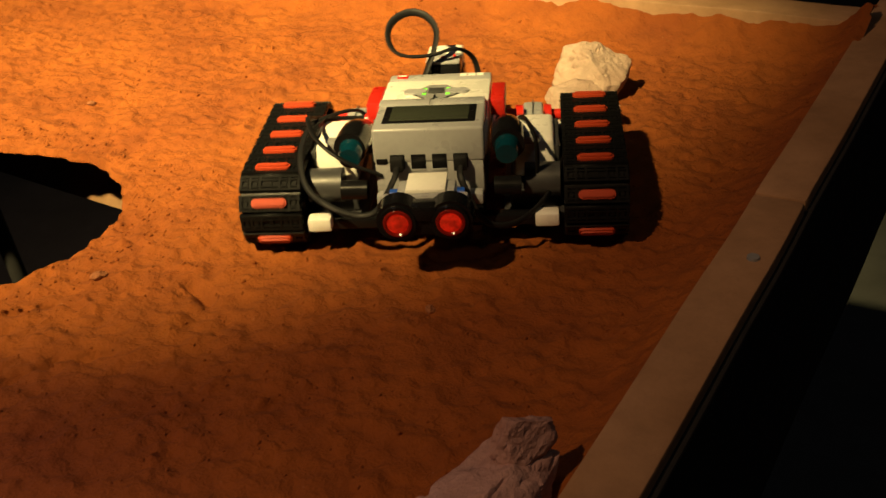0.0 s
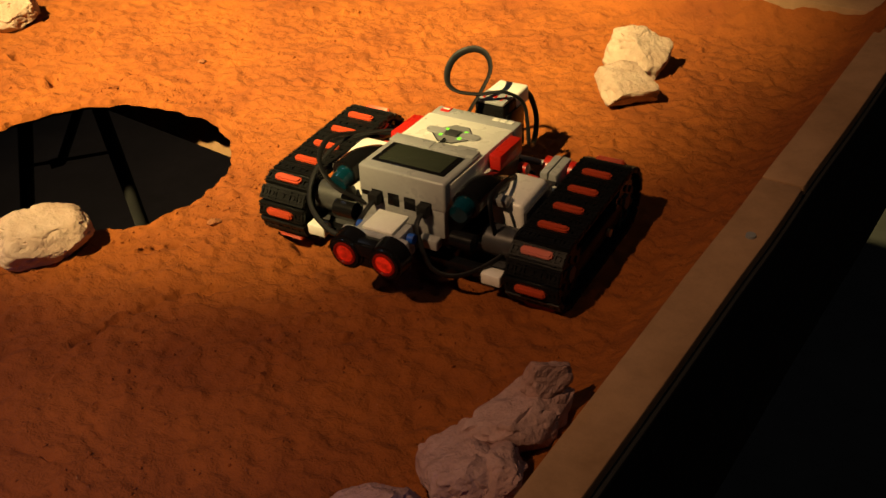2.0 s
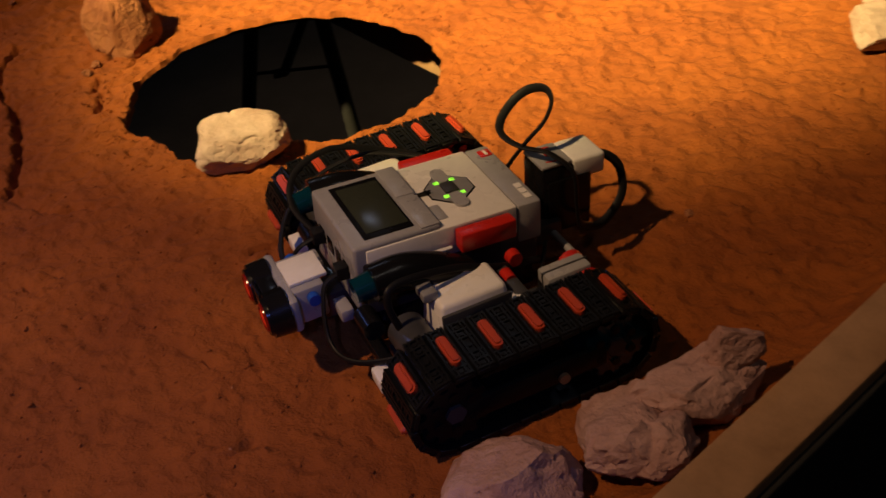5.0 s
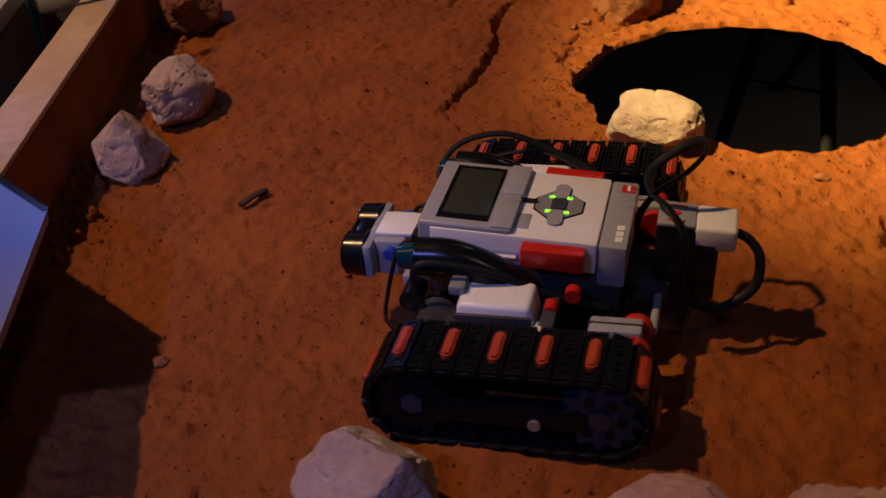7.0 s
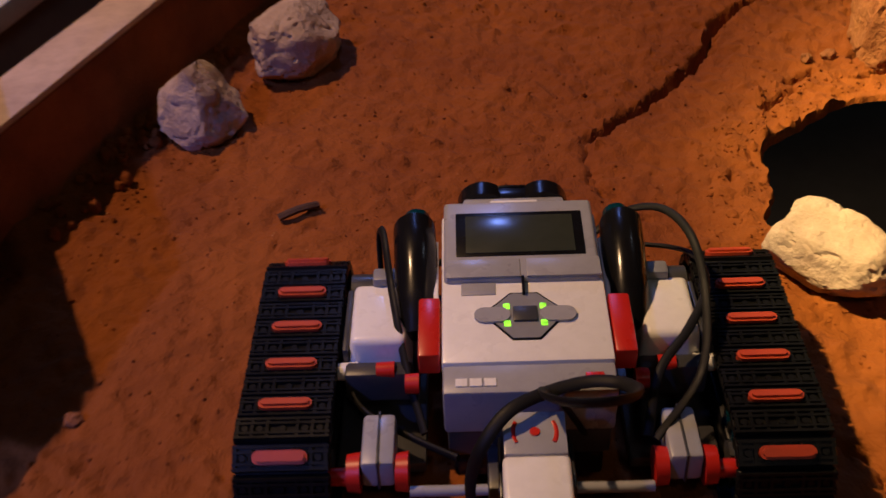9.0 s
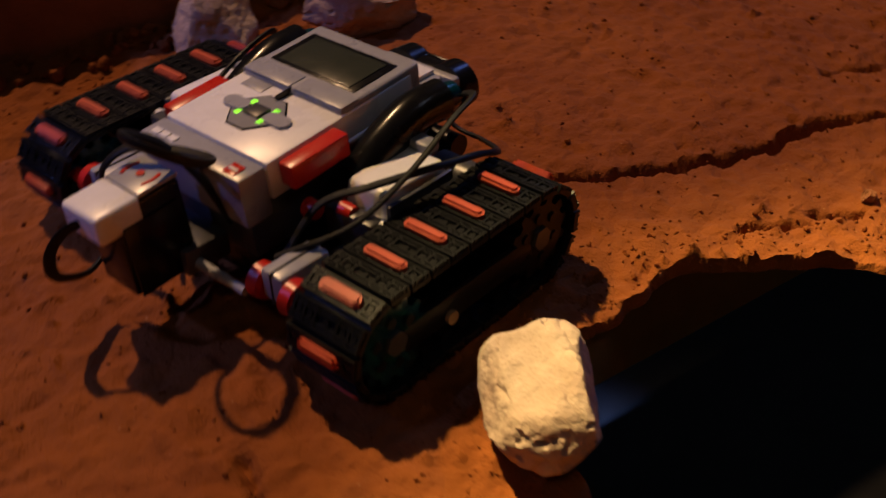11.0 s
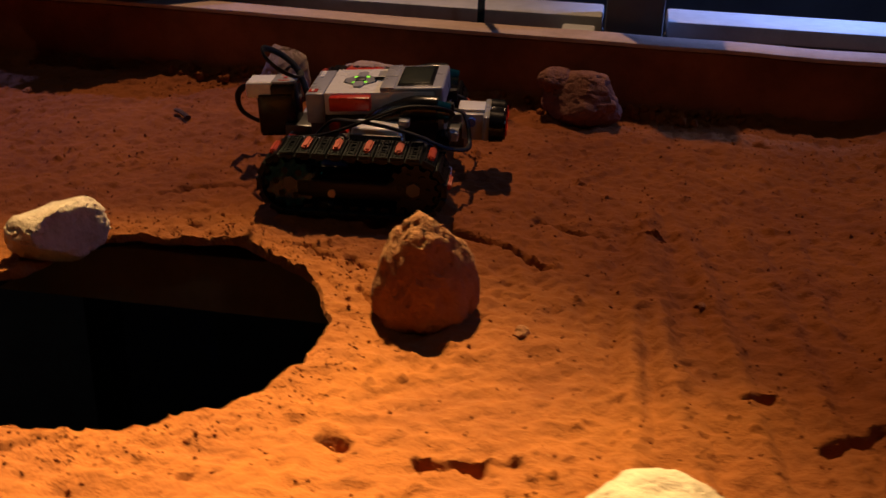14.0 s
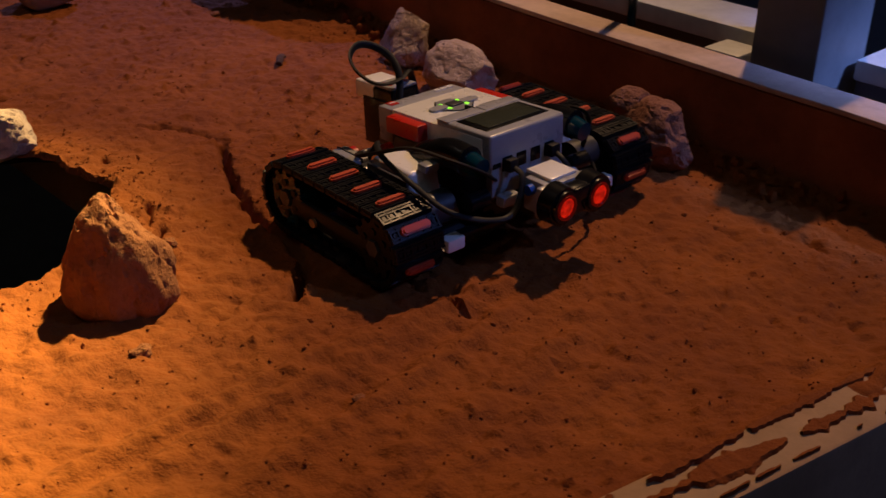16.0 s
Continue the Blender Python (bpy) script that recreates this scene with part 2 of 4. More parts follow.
# inner faces of the four boards: a point, and the way in
EDGES = {
    "west": (Vector((-0.5345, 0.0)), Vector((0.998, 0.066)).normalized()),
    "north": (Vector((0.0, 0.531)), Vector((-0.043, -0.999)).normalized()),
    "east": (Vector((0.5350, 0.20)), Vector((-0.9870, 0.161)).normalized()),
    "south": (Vector((0.0, -0.502)), Vector((-0.095, 0.9955)).normalized()),
}


def edge_gap(name, x, y):
    p, d = EDGES[name]
    return (x - p.x) * d.x + (y - p.y) * d.y


CRACKS = [
    (0.0045, 0.0026, ((-0.062, 0.203), (-0.041, 0.228), (-0.011, 0.238), (0.014, 0.243))),
    (0.0046, 0.0075, ((0.012, 0.239), (0.030, 0.226), (0.042, 0.222), (0.064, 0.211), (0.085, 0.203), (0.118, 0.192), (0.148, 0.183), (0.172, 0.184), (0.200, 0.178), (0.226, 0.163), (0.252, 0.138))),
    (0.0038, 0.0045, ((0.072, 0.136), (0.086, 0.130), (0.100, 0.120))),
    (0.0036, 0.0045, ((0.112, 0.125), (0.128, 0.110))),
    (0.0034, 0.0045, ((0.128, 0.080), (0.142, 0.064))),
    (0.0034, 0.0045, ((0.160, 0.084), (0.178, 0.060))),
    (0.0040, 0.0040, ((0.240, 0.225), (0.265, 0.212), (0.290, 0.206))),
    (0.0035, 0.0035, ((0.320, 0.205), (0.335, 0.203))),
    (0.0045, 0.0050, ((0.205, -0.108), (0.238, -0.110))),
    (0.0040, 0.0050, ((0.380, -0.018), (0.396, -0.012))),
    (0.0050, 0.0040, ((0.150, -0.095), (0.165, -0.100))),
    (0.0040, 0.0030, ((-0.200, 0.146), (-0.205, 0.104), (-0.221, 0.066), (-0.245, 0.047))),
    (0.0075, 0.0045, ((-0.252, -0.024), (-0.235, -0.031))),
    (0.0030, 0.0030, ((-0.150, 0.060), (-0.170, 0.030), (-0.190, 0.022))),
    (0.0060, 0.0060, ((0.420, -0.060), (0.450, -0.040))),
]


def ground_height(x, y):
    """The height of the sand, with pits, small grooves and old wheel marks."""
    p = Vector((x, y, 0))
    h = 0.0036 * noise.noise(p * 9) + 0.0026 * noise.noise(p * 24) + 0.0025 * noise.noise(p * 62) + 0.0023 * noise.noise(p * 108 + Vector((3, 9, 2))) + 0.0008 * noise.noise(p * 260)
    pit = noise.noise(Vector((x * 66 + y * 31, y * 105 - x * 22, 1.0 + 3 * noise.noise(p * 22))))
    if pit > 0.42:
        h -= (pit - 0.42) * 0.010 * (0.4 + max(0.0, noise.noise(p * 11)) * 2)
    patch = 0.5 + 1.1 * noise.noise(p * 13 + Vector((7, 2, 5)))
    lump = noise.noise(Vector((x * 118 + y * 41, y * 131 - x * 37, 4.0 + 3 * noise.noise(p * 30))))
    if lump > 0.30 and patch > 0:
        h += (lump - 0.30) * 0.009 * patch
    # faint ridges pressed by earlier wheels
    if y < 0.28:
        fade = min(1.0, (0.28 - y) / 0.1) * (0.6 + 0.4 * noise.noise(Vector((x * 8, y * 14, 6.0))))
        for c, slope, w in ((0.345, -0.10, 0.009), (0.378, -0.16, 0.008), (0.315, 0.06, 0.008), (0.415, -0.05, 0.010), (0.455, -0.09, 0.009)):
            d = (x - c - slope * y - 0.008 * math.sin(y * 9 + c * 50)) / w
            if abs(d) < 3:
                h += 0.0085 * fade * (math.exp(-d * d) - 0.2 * math.exp(-((abs(d) - 1.5) ** 2) * 2))
    for side, reach, top in (("west", 0.05, 0.025), ("east", 0.08, 0.0330), ("south", 0.06, 0.027), ("north", 0.05, 0.010)):
        edge = edge_gap(side, x, y)
        if edge < reach:
            k = 1 - max(edge, 0) / reach
            if side == "east":  # heaped over the board towards the south
                top += 0.022 * min(1.0, max(0.0, (0.13 - y) / 0.06))
            h += top * k * k * (0.85 + 0.40 * noise.noise(Vector((x * 24, y * 9, 3.0))))
            h += 0.30 * min(edge, 0.0) * (1.0 if side in ("east", "south") else 0.0)
    return h


def groove_depth(xs, ys):
    """How deep the cracks cut the sand over a whole grid."""
    out = np.zeros_like(xs)
    for width, deep, line in CRACKS:
        for (ax, ay), (bx, by) in zip(line, line[1:]):
            t = np.clip(((xs - ax) * (bx - ax) + (ys - ay) * (by - ay)) / ((bx - ax) ** 2 + (by - ay) ** 2), 0, 1)
            wander = 0.0013 * np.sin(xs * 260 + ys * 170) + 0.0007 * np.sin(ys * 730)
            d = np.hypot(xs - ax - t * (bx - ax), ys - ay - t * (by - ay)) + wander
            w = width * 0.80
            out = np.maximum(out, deep * 2.0 * np.clip(1.3 - d / w, 0, 1))
    return out


def sand():
    n = 620
    xs, ys = np.linspace(-0.600, 0.578, n), np.linspace(-0.575, 0.568, n)
    gx, gy = np.meshgrid(xs, ys)
    rel = np.hypot(gx - HOLE.x, gy - HOLE.y)
    cut = groove_depth(gx, gy)
    step = xs[1] - xs[0]
    co, inside = [], np.zeros((n, n), bool)
    for j in range(n):
        for i in range(n):
            x, y = float(gx[j, i]), float(gy[j, i])
            z = ground_height(x, y) - float(cut[j, i])
            if rel[j, i] < 0.16:
                a = math.atan2(y - HOLE.y, x - HOLE.x)
                r = hole_radius(a)
                if rel[j, i] < r - 0.6 * step:  # over the hole
                    inside[j, i] = True
                k = max(0.0, 1 - abs(rel[j, i] - r) / 0.02)
                z += 0.0014 * k * (0.4 + noise.noise((x * 60, y * 60, 3)))
            if min(edge_gap(side, x, y) + (0.018 if side in ("east", "south") else 0) for side in EDGES) < -0.008:
                inside[j, i] = True
            co.append((x, y, z))
    faces, rim = [], {}
    for j in range(n - 1):
        for i in range(n - 1):
            q = (j * n + i, j * n + i + 1, (j + 1) * n + i + 1, (j + 1) * n + i)
            if not (inside[j, i] or inside[j, i + 1] or inside[j + 1, i + 1] or inside[j + 1, i]):
                faces.append(q)
    edges = {}
    for q in faces:
        for a, b in zip(q, q[1:] + q[:1]):
            edges[(a, b)] = 1
    for a, b in edges:
        if (b, a) not in edges and (co[a][0] - HOLE.x) ** 2 + (co[a][1] - HOLE.y) ** 2 < 0.16**2:
            for v in (a, b):
                x, y, z = co[v]
                at = math.atan2(y - HOLE.y, x - HOLE.x)
                r = hole_radius(at)
                co[v] = (HOLE.x + r * math.cos(at), HOLE.y + r * math.sin(at), z)
    for a, b in edges:
        if (b, a) not in edges and (co[a][0] - HOLE.x) ** 2 + (co[a][1] - HOLE.y) ** 2 < 0.16**2:
            low = []
            for v in (a, b):
                if v not in rim:
                    rim[v] = len(co)
                    x, y, z = co[v]
                    k = 0.985 + 0.006 * noise.noise((x * 40, y * 40, 8))
                    co.append((HOLE.x + (x - HOLE.x) * k, HOLE.y + (y - HOLE.y) * k, -HOLE_DEPTH))
                low.append(rim[v])
            faces.append((b, a, low[0], low[1]))
    me = bpy.data.meshes.new("ground")
    me.from_pydata(co, [], faces)
    me.materials.append(SAND)
    for p in me.polygons:
        p.use_smooth = True
    me.set_sharp_from_angle(angle=radians(60))
    tagged(new("ground", me), "rough red sand with small cracks, pits and faint wheel marks", "sand", kind="structure")
    # loose grains and crumbs
    rng = random.Random(4)
    ball = bmesh.new()
    bmesh.ops.create_icosphere(ball, subdivisions=1, radius=1)
    ball.verts.index_update()
    shape, sides = [v.co.copy() for v in ball.verts], [[v.index for v in f.verts] for f in ball.faces]
    ball.free()
    co, faces = [], []
    for k in range(5200):
        x, y = rng.uniform(-0.5, 0.53), rng.uniform(-0.5, 0.51)
        if k % 6 == 0:
            a = rng.uniform(0, 6.28)
            r = hole_radius(a) + abs(rng.gauss(0.004, 0.02)) + 0.003
            x, y = HOLE.x + r * math.cos(a), HOLE.y + r * math.sin(a)
        elif k % 9 == 1:
            y = 0.527 - abs(rng.gauss(0, 0.03)) - 0.004
        if math.hypot(x - HOLE.x, y - HOLE.y) < 0.146 and k % 6:
            continue
        s = rng.uniform(0.0006, 0.0014) * (1.7 if rng.random() < 0.08 else 1)
        m = Matrix.Translation((x, y, ground_height(x, y) + s * 0.2)) @ Euler((rng.random() * 3, rng.random() * 3, rng.random() * 3)).to_matrix().to_4x4() @ Matrix.Diagonal((s, s * rng.uniform(0.6, 1), s * 0.7, 1))
        base = len(co)
        co += [m @ (v * rng.uniform(0.75, 1.2)) for v in shape]
        faces += [[base + i for i in f] for f in sides]
    me = bpy.data.meshes.new("sand_crumbs")
    me.from_pydata(co, [], faces)
    me.materials.append(SAND)
    tagged(new("sand_crumbs", me), "loose crumbs of red sand", "sand", kind="stuff")


def board(name, side, y, thick, z, mat, label, worn=0.0025):
    """An edge board along one side of the tray, from y[0] to y[1] along it."""
    p, d = EDGES[side]
    m = Matrix.Translation((*p, 0)) @ Matrix.Rotation(math.atan2(d.y, d.x) + math.pi, 4, "Z")
    bm = bmesh.new()
    box(bm, (0.0, thick), y, z, worn)
    bmesh.ops.subdivide_edges(bm, edges=[e for e in bm.edges if e.calc_length() > 0.2], cuts=40)
    for v in bm.verts:
        v.co += Vector((noise.noise(v.co * 8), noise.noise(v.co * 8 + Vector((4, 0, 0))), noise.noise(v.co * 11))) * 0.0012
        v.co = m @ v.co
    return tagged(part(name, bm, mat), label, "board", kind="structure")


def tray():
    low = -0.12
    board("wall_west", "west", (0.2395, 0.62), 0.032, (low, 0.030), WOOD, "bare wooden edge board of the sand tray")
    board("wall_west_far", "west", (-0.535, 0.238), 0.032, (low, 0.030), WOOD, "bare wooden edge board of the sand tray")
    board("wall_south", "south", (-0.50, 0.545), 0.038, (low, 0.032), WOOD, "bare wooden edge board with sand on it")
    board("wall_east", "east", (-0.55, 0.51), 0.034, (low, 0.033), WOOD, "wooden edge board half covered with red sand")
    wall = board("wall_north", "north", (-0.59, 0.57), 0.026, (low, 0.066), SANDY_BOARD, "tall back board crusted with red sand")
    cap = board("capping", "north", (-0.59, 0.57), 0.036, (0.0665, 0.0710), LITWOOD, "", 0.001)
    cap.parent = wall
    cap["label"] = "bare top edge of the board, coloured paler as if lit"
    for key in ("category", "kind"):
        del cap[key]
    rng = random.Random(9)
    # clods fallen along the foot of the back board
    bm = bmesh.new()
    for k in range(150):
        x = rng.choice((rng.uniform(-0.5, 0.5), rng.gauss(-0.09, 0.05), rng.gauss(0.30, 0.08)))
        y = 0.531 - 0.043 * x - abs(rng.gauss(0, 0.014)) - 0.003
        s = rng.uniform(0.002, 0.006)
        m = Matrix.Translation((x, y, ground_height(x, y) + s * 0.35)) @ Euler((rng.random() * 3, rng.random() * 3, rng.random() * 3)).to_matrix().to_4x4() @ Matrix.Diagonal((s, s * rng.uniform(0.6, 1), s * 0.7, 1))
        got = bmesh.ops.create_icosphere(bm, subdivisions=2, radius=1, matrix=m)["verts"]
        for v in got:
            v.co += Vector((noise.noise(v.co * 300), noise.noise(v.co * 300 + Vector((5, 0, 0))), noise.noise(v.co * 310))) * s * 0.35
    tagged(part("sand_clods", bm, SAND), "clods of red sand along the back board", "sand", kind="stuff")
    board("trim_west", "west", (-0.535, 0.62), 0.036, (-0.16, 0.022), BEAM, "black panel over the outer face of the tray's side")
    # sand smeared along the top of the east board
    p, d = EDGES["east"]
    along = Vector((-d.y, d.x))
    bm = bmesh.new()
    for off, half, phase in ((0.018, 0.0050, 1.0), (0.003, 0.0040, 4.0), (0.030, 0.0016, 9.0)):
        old = None
        for k in range(420):
            t = -0.12 + 0.60 * k / 419
            w = half * (0.55 + 2.0 * noise.noise((t * 16, phase, 0.0)) + 0.9 * noise.noise((t * 60, phase, 3.0)) + 0.7 * noise.noise((t * 210, phase, 5.0)))
            c = off + 0.005 * noise.noise((t * 7, phase, 7.0))
            row = None
            if w > 0.0004:
                row = []
                for q, z in ((-w, 0.0325), (-w * 0.7, 0.0350), (w * 0.7, 0.0350), (w, 0.0325)):
                    at = p + along * t - d * min(0.033, max(-0.004, c + q))
                    row.append(bm.verts.new((at.x, at.y, z + 0.0008 * noise.noise((t * 150, q * 500, phase)))))
                if old:
                    for i in range(3):
                        bm.faces.new((old[i], old[i + 1], row[i + 1], row[i]))
            old = row
    tagged(part("sand_smears", bm, SAND), "red sand smeared along the wooden edge board", "sand", kind="stuff")
    # a nail head in the west board
    bm = bmesh.new()
    cyl(bm, (-0.545, -0.165, 0.029), (-0.545, -0.165, 0.0318), 0.004, 0.0035, 12)
    tagged(part("nail_head", bm, MIDGREY), "grey nail head in the wooden edge board", "nail")
    # table under the tray, with the round hole cut through its top
    table = tagged(new("display_table"), "black table with a round hole, carrying the sand tray", "table")
    bm = bmesh.new()
    rings = []
    n = 96
    for z in (-0.0180, -0.0240):
        for reach in (0, 1):
            ring = []
            for k in range(n):
                a = 2 * math.pi * k / n
                c, d = math.cos(a), math.sin(a)
                r = 0.53 / max(abs(c), abs(d)) if reach else hole_radius(a) + 0.034
                ring.append(bm.verts.new((HOLE.x + r * c, HOLE.y + r * d, z)))
            rings.append(ring)
    for a, b in ((0, 1), (1, 3), (3, 2), (2, 0)):
        for k in range(n):
            bm.faces.new((rings[a][k], rings[a][(k + 1) % n], rings[b][(k + 1) % n], rings[b][k]))
    part("top", bm, BEAM, table)
    for x, y in ((-0.25, -0.42), (-0.25, 0.44)):
        bm = bmesh.new()
        cyl(bm, (x, y, -0.72), (x, y, -0.0242), 0.02, 0.02, 16)
        part("leg", bm, BEAM, table)
    for y, z in ((-0.160, -0.070), (0.152, -0.074)):
        bm = bmesh.new()
        box(bm, (-0.46, 0.46), tuple(sorted((y, y + math.copysign(0.030, y)))), (z, -0.0245), 0.002)
        part("joist", bm, WOOD, table, "wooden joist beside the hole")
    # splayed metal stand under the hole
    stand = tagged(new("metal_stand"), "black splayed metal stand under the hole of the table", "stand")
    for name, a, b, r in (
        ("leg", (0.188, -0.078, -0.026), (0.297, 0.058, -0.719), 0.0075),
        ("leg", (0.128, -0.121, -0.026), (0.149, -0.192, -0.719), 0.0075),
        ("strut", (0.150, -0.122, -0.026), (0.199, -0.104, -0.111), 0.0050),
        ("crossbar", (0.205, -0.062, -0.098), (0.131, -0.128, -0.090), 0.0018),
        ("hook", (0.199, -0.106, -0.111), (0.206, -0.094, -0.112), 0.0050),
    ):
        bm = bmesh.new()
        cyl(bm, a, b, r, r, 14)
        part(name, bm, BEAM, stand)


# ---------------------------------------------------------------- rocks


def stone(bm, seed, cuts, rough, reach=(0.56, 0.80), point=0.0, m=Matrix()):
    """A ball broken by random planes and roughened, added to bm."""
    rng = random.Random(seed)
    made = bmesh.ops.create_icosphere(bm, subdivisions=5, radius=1.0)["verts"]
    planes = []
    for _ in range(cuts):
        d = Vector((rng.gauss(0, 1), rng.gauss(0, 1), rng.gauss(0.15, 0.8))).normalized()
        planes.append((d, rng.uniform(*reach)))
    off = Vector((seed * 1.7, seed * 0.6, seed))
    for v in made:
        p = v.co.copy()
        for d, k in planes:
            over = p.dot(d) - k
            if over > 0:
                p -= d * over * 0.93
        p *= 1.0 + rough * (0.10 * noise.noise(p * 1.3 + off) + 0.07 * noise.noise(p * 3.1 + off) + 0.026 * noise.noise(p * 8 + off) + 0.009 * noise.noise(p * 20 + off))
        ridge = abs(noise.noise(p * 2.4 + off * 2))
        if ridge < 0.08:
            p *= 1 - 0.07 * (1 - ridge / 0.08)
        if point:
            k = 1 - point * max(0, (p.z + 0.3)) / 1.2
            p.x, p.y = p.x * k, p.y * k
        v.co = m @ p


def rock(name, at, size, turn, seed, mat, label, cuts=14, point=0.0, lump=None, rough=1.0, sunk=0.14, reach=(0.56, 0.80)):
    """A broken stone, with a second lump on it where it has one, sunk a little into the sand."""
    bm = bmesh.new()
    stone(bm, seed, cuts, rough, reach, point)
    if lump:
        x, y, z, k = lump
        stone(bm, seed + 1, 10, rough, reach, 0.0, Matrix.Translation((x, y, z)) @ Matrix.Scale(k, 4))
    lo = [min(v.co[i] for v in bm.verts) for i in range(3)]
    hi = [max(v.co[i] for v in bm.verts) for i in range(3)]
    spin = Matrix.Rotation(radians(turn), 3, "Z")
    for v in bm.verts:
        q = Vector([(v.co[i] - (lo[i] + hi[i]) / 2) / (hi[i] - lo[i]) * size[i] for i in range(3)])
        q.z = max(q.z + size[2] * 0.5 - size[2] * sunk, -0.003)
        v.co = spin @ q
    ob = part(name, bm, mat, None, "", Matrix.Translation((*at, ground_height(*at) - 0.001)))
    return tagged(ob, label, "rock", "rocks on the sand")


def rocks():
    rock("rock", (-0.095, 0.091), (0.075, 0.049, 0.045), 55, 3, LIMESTONE, "pale cream limestone lying at the rim of the hole", 9, rough=0.9, reach=(0.60, 0.84))
    rock("rock", (0.179, 0.057), (0.072, 0.062, 0.102), 25, 71, BROWNSTONE, "upright pointed sandy brown rock near the hole", 6, 0.22, rough=1.0, sunk=0.26, reach=(0.74, 0.92))
    rock("rock", (-0.344, -0.338), (0.064, 0.050, 0.036), -20, 21, LIMESTONE, "flat pale limestone leaning on another one", 10, rough=1.0)
    rock("rock", (-0.330, -0.392), (0.062, 0.054, 0.052), 15, 23, LIMESTONE, "rounded pale limestone behind a flat one", 10, rough=1.0, reach=(0.66, 0.88))
    rock("rock", (-0.508, 0.061), (0.050, 0.074, 0.064), -30, 31, PINKSTONE, "pinkish broken limestone with a knob by the edge board", 15, 0, (0.20, -0.36, 0.86, 0.44), rough=1.35)
    rock("rock", (-0.505, 0.105), (0.066, 0.058, 0.046), 20, 34, PINKSTONE, "pinkish angular limestone by the edge board", 14, 0, (-0.35, 0.1, 0.25, 0.62), rough=1.35)
    rock("rock", (-0.482, 0.166), (0.074, 0.056, 0.044), 60, 36, PINKSTONE, "pinkish flat limestone by the edge board", 16, rough=1.35)
    rock("rock", (-0.447, 0.305), (0.062, 0.068, 0.062), 10, 41, LIMESTONE, "large pale limestone standing alone in the corner", rough=1.0)
    rock("rock", (-0.048, 0.487), (0.054, 0.058, 0.062), 30, 44, LIMESTONE, "pale angular limestone near the back board", 11, rough=1.0)
    rock("rock", (0.050, 0.464), (0.080, 0.058, 0.054), -20, 47, LIMESTONE, "blocky pale limestone near the back board", 10, rough=1.0, reach=(0.62, 0.84))
    rock("rock", (0.255, 0.482), (0.086, 0.062, 0.058), -8, 52, REDSTONE, "dusty reddish rock with a knob against the back board", 9, 0, (-0.64, 0.0, 0.55, 0.50), rough=0.8, reach=(0.66, 0.88))
    rock("rock", (0.322, -0.160), (0.080, 0.062, 0.046), 25, 58, LIMESTONE, "pale rounded limestone on the bright sand", 9, rough=1.0, reach=(0.66, 0.88))
    bm = bmesh.new()
    tube(bm, [(-0.128, 0.398, 0.004), (-0.120, 0.389, 0.006), (-0.110, 0.381, 0.004)], 0.0035, 0.0022, 4, 7)
    tagged(part("pebble", bm, DARKSTONE), "small dark elongated pebble on the sand", "pebble", "small pebbles")
    rng = random.Random(77)
    for x, y, s in ((-0.385, -0.075, 0.003), (-0.176, -0.006, 0.004), (0.05, -0.2, 0.003), (0.155, 0.10, 0.005), (0.140, 0.115, 0.004), (0.245, 0.035, 0.005), (-0.3, 0.43, 0.004), (0.17, 0.515, 0.006), (0.02, 0.52, 0.007), (0.36, 0.1, 0.003)):
        bm = bmesh.new()
        bmesh.ops.create_icosphere(bm, subdivisions=3, radius=1)
        for v in bm.verts:
            v.co *= 1 + 0.4 * noise.noise(v.co * 1.6 + Vector((x * 90, 0, 0)))
            v.co = Vector((v.co.x * s * 1.3, v.co.y * s, v.co.z * s * 0.7))
        tagged(part("pebble", bm, BROWNSTONE, None, "", Matrix.Translation((x, y, ground_height(x, y) + s * 0.3)) @ pose(0, 0, 0, 0, 0, rng.uniform(0, 180))), "small brown pebble on the sand", "pebble", "small pebbles")


# ---------------------------------------------------------------- room


def room():
    for name, x, y, z, mat, label in (
        ("floor", (-3.2, 3.2), (-3.2, 3.2), (-0.80, -0.72), FLOORING, "dark grey floor"),
        ("ceiling", (-3.2, 3.2), (-3.2, 3.2), (2.30, 2.40), ROOM, "dark painted ceiling"),
        ("wall_room_west", (-3.3, -3.2), (-3.2, 3.2), (-0.72, 2.30), ROOM, "dark wall of the exhibition room"),
        ("wall_room_east", (3.2, 3.3), (-3.2, 3.2), (-0.72, 2.30), ROOM, "dark wall of the exhibition room"),
        ("wall_room_south", (-3.2, 3.2), (-3.3, -3.2), (-0.72, 2.30), ROOM, "dark wall of the exhibition room"),
        ("wall_room_north", (-3.2, 3.2), (3.2, 3.3), (-0.72, 2.30), ROOM, "dark wall of the exhibition room"),
    ):
        bm = bmesh.new()
        box(bm, x, y, z)
        tagged(part(name, bm, mat), label, name.split("_")[0], kind="structure")
    for x, y in ((0.75, 0.9), (0.2, 0.35), (-0.5, 1.6)):
        bm = bmesh.new()
        cyl(bm, (x - 0.9, y - 1.6, 2.24), (x + 0.5, y + 1.6, 2.24), 0.035)
        tagged(part("ceiling_rail", bm, BEAM), "black lighting rail under the ceiling", "rail", "lighting rails")


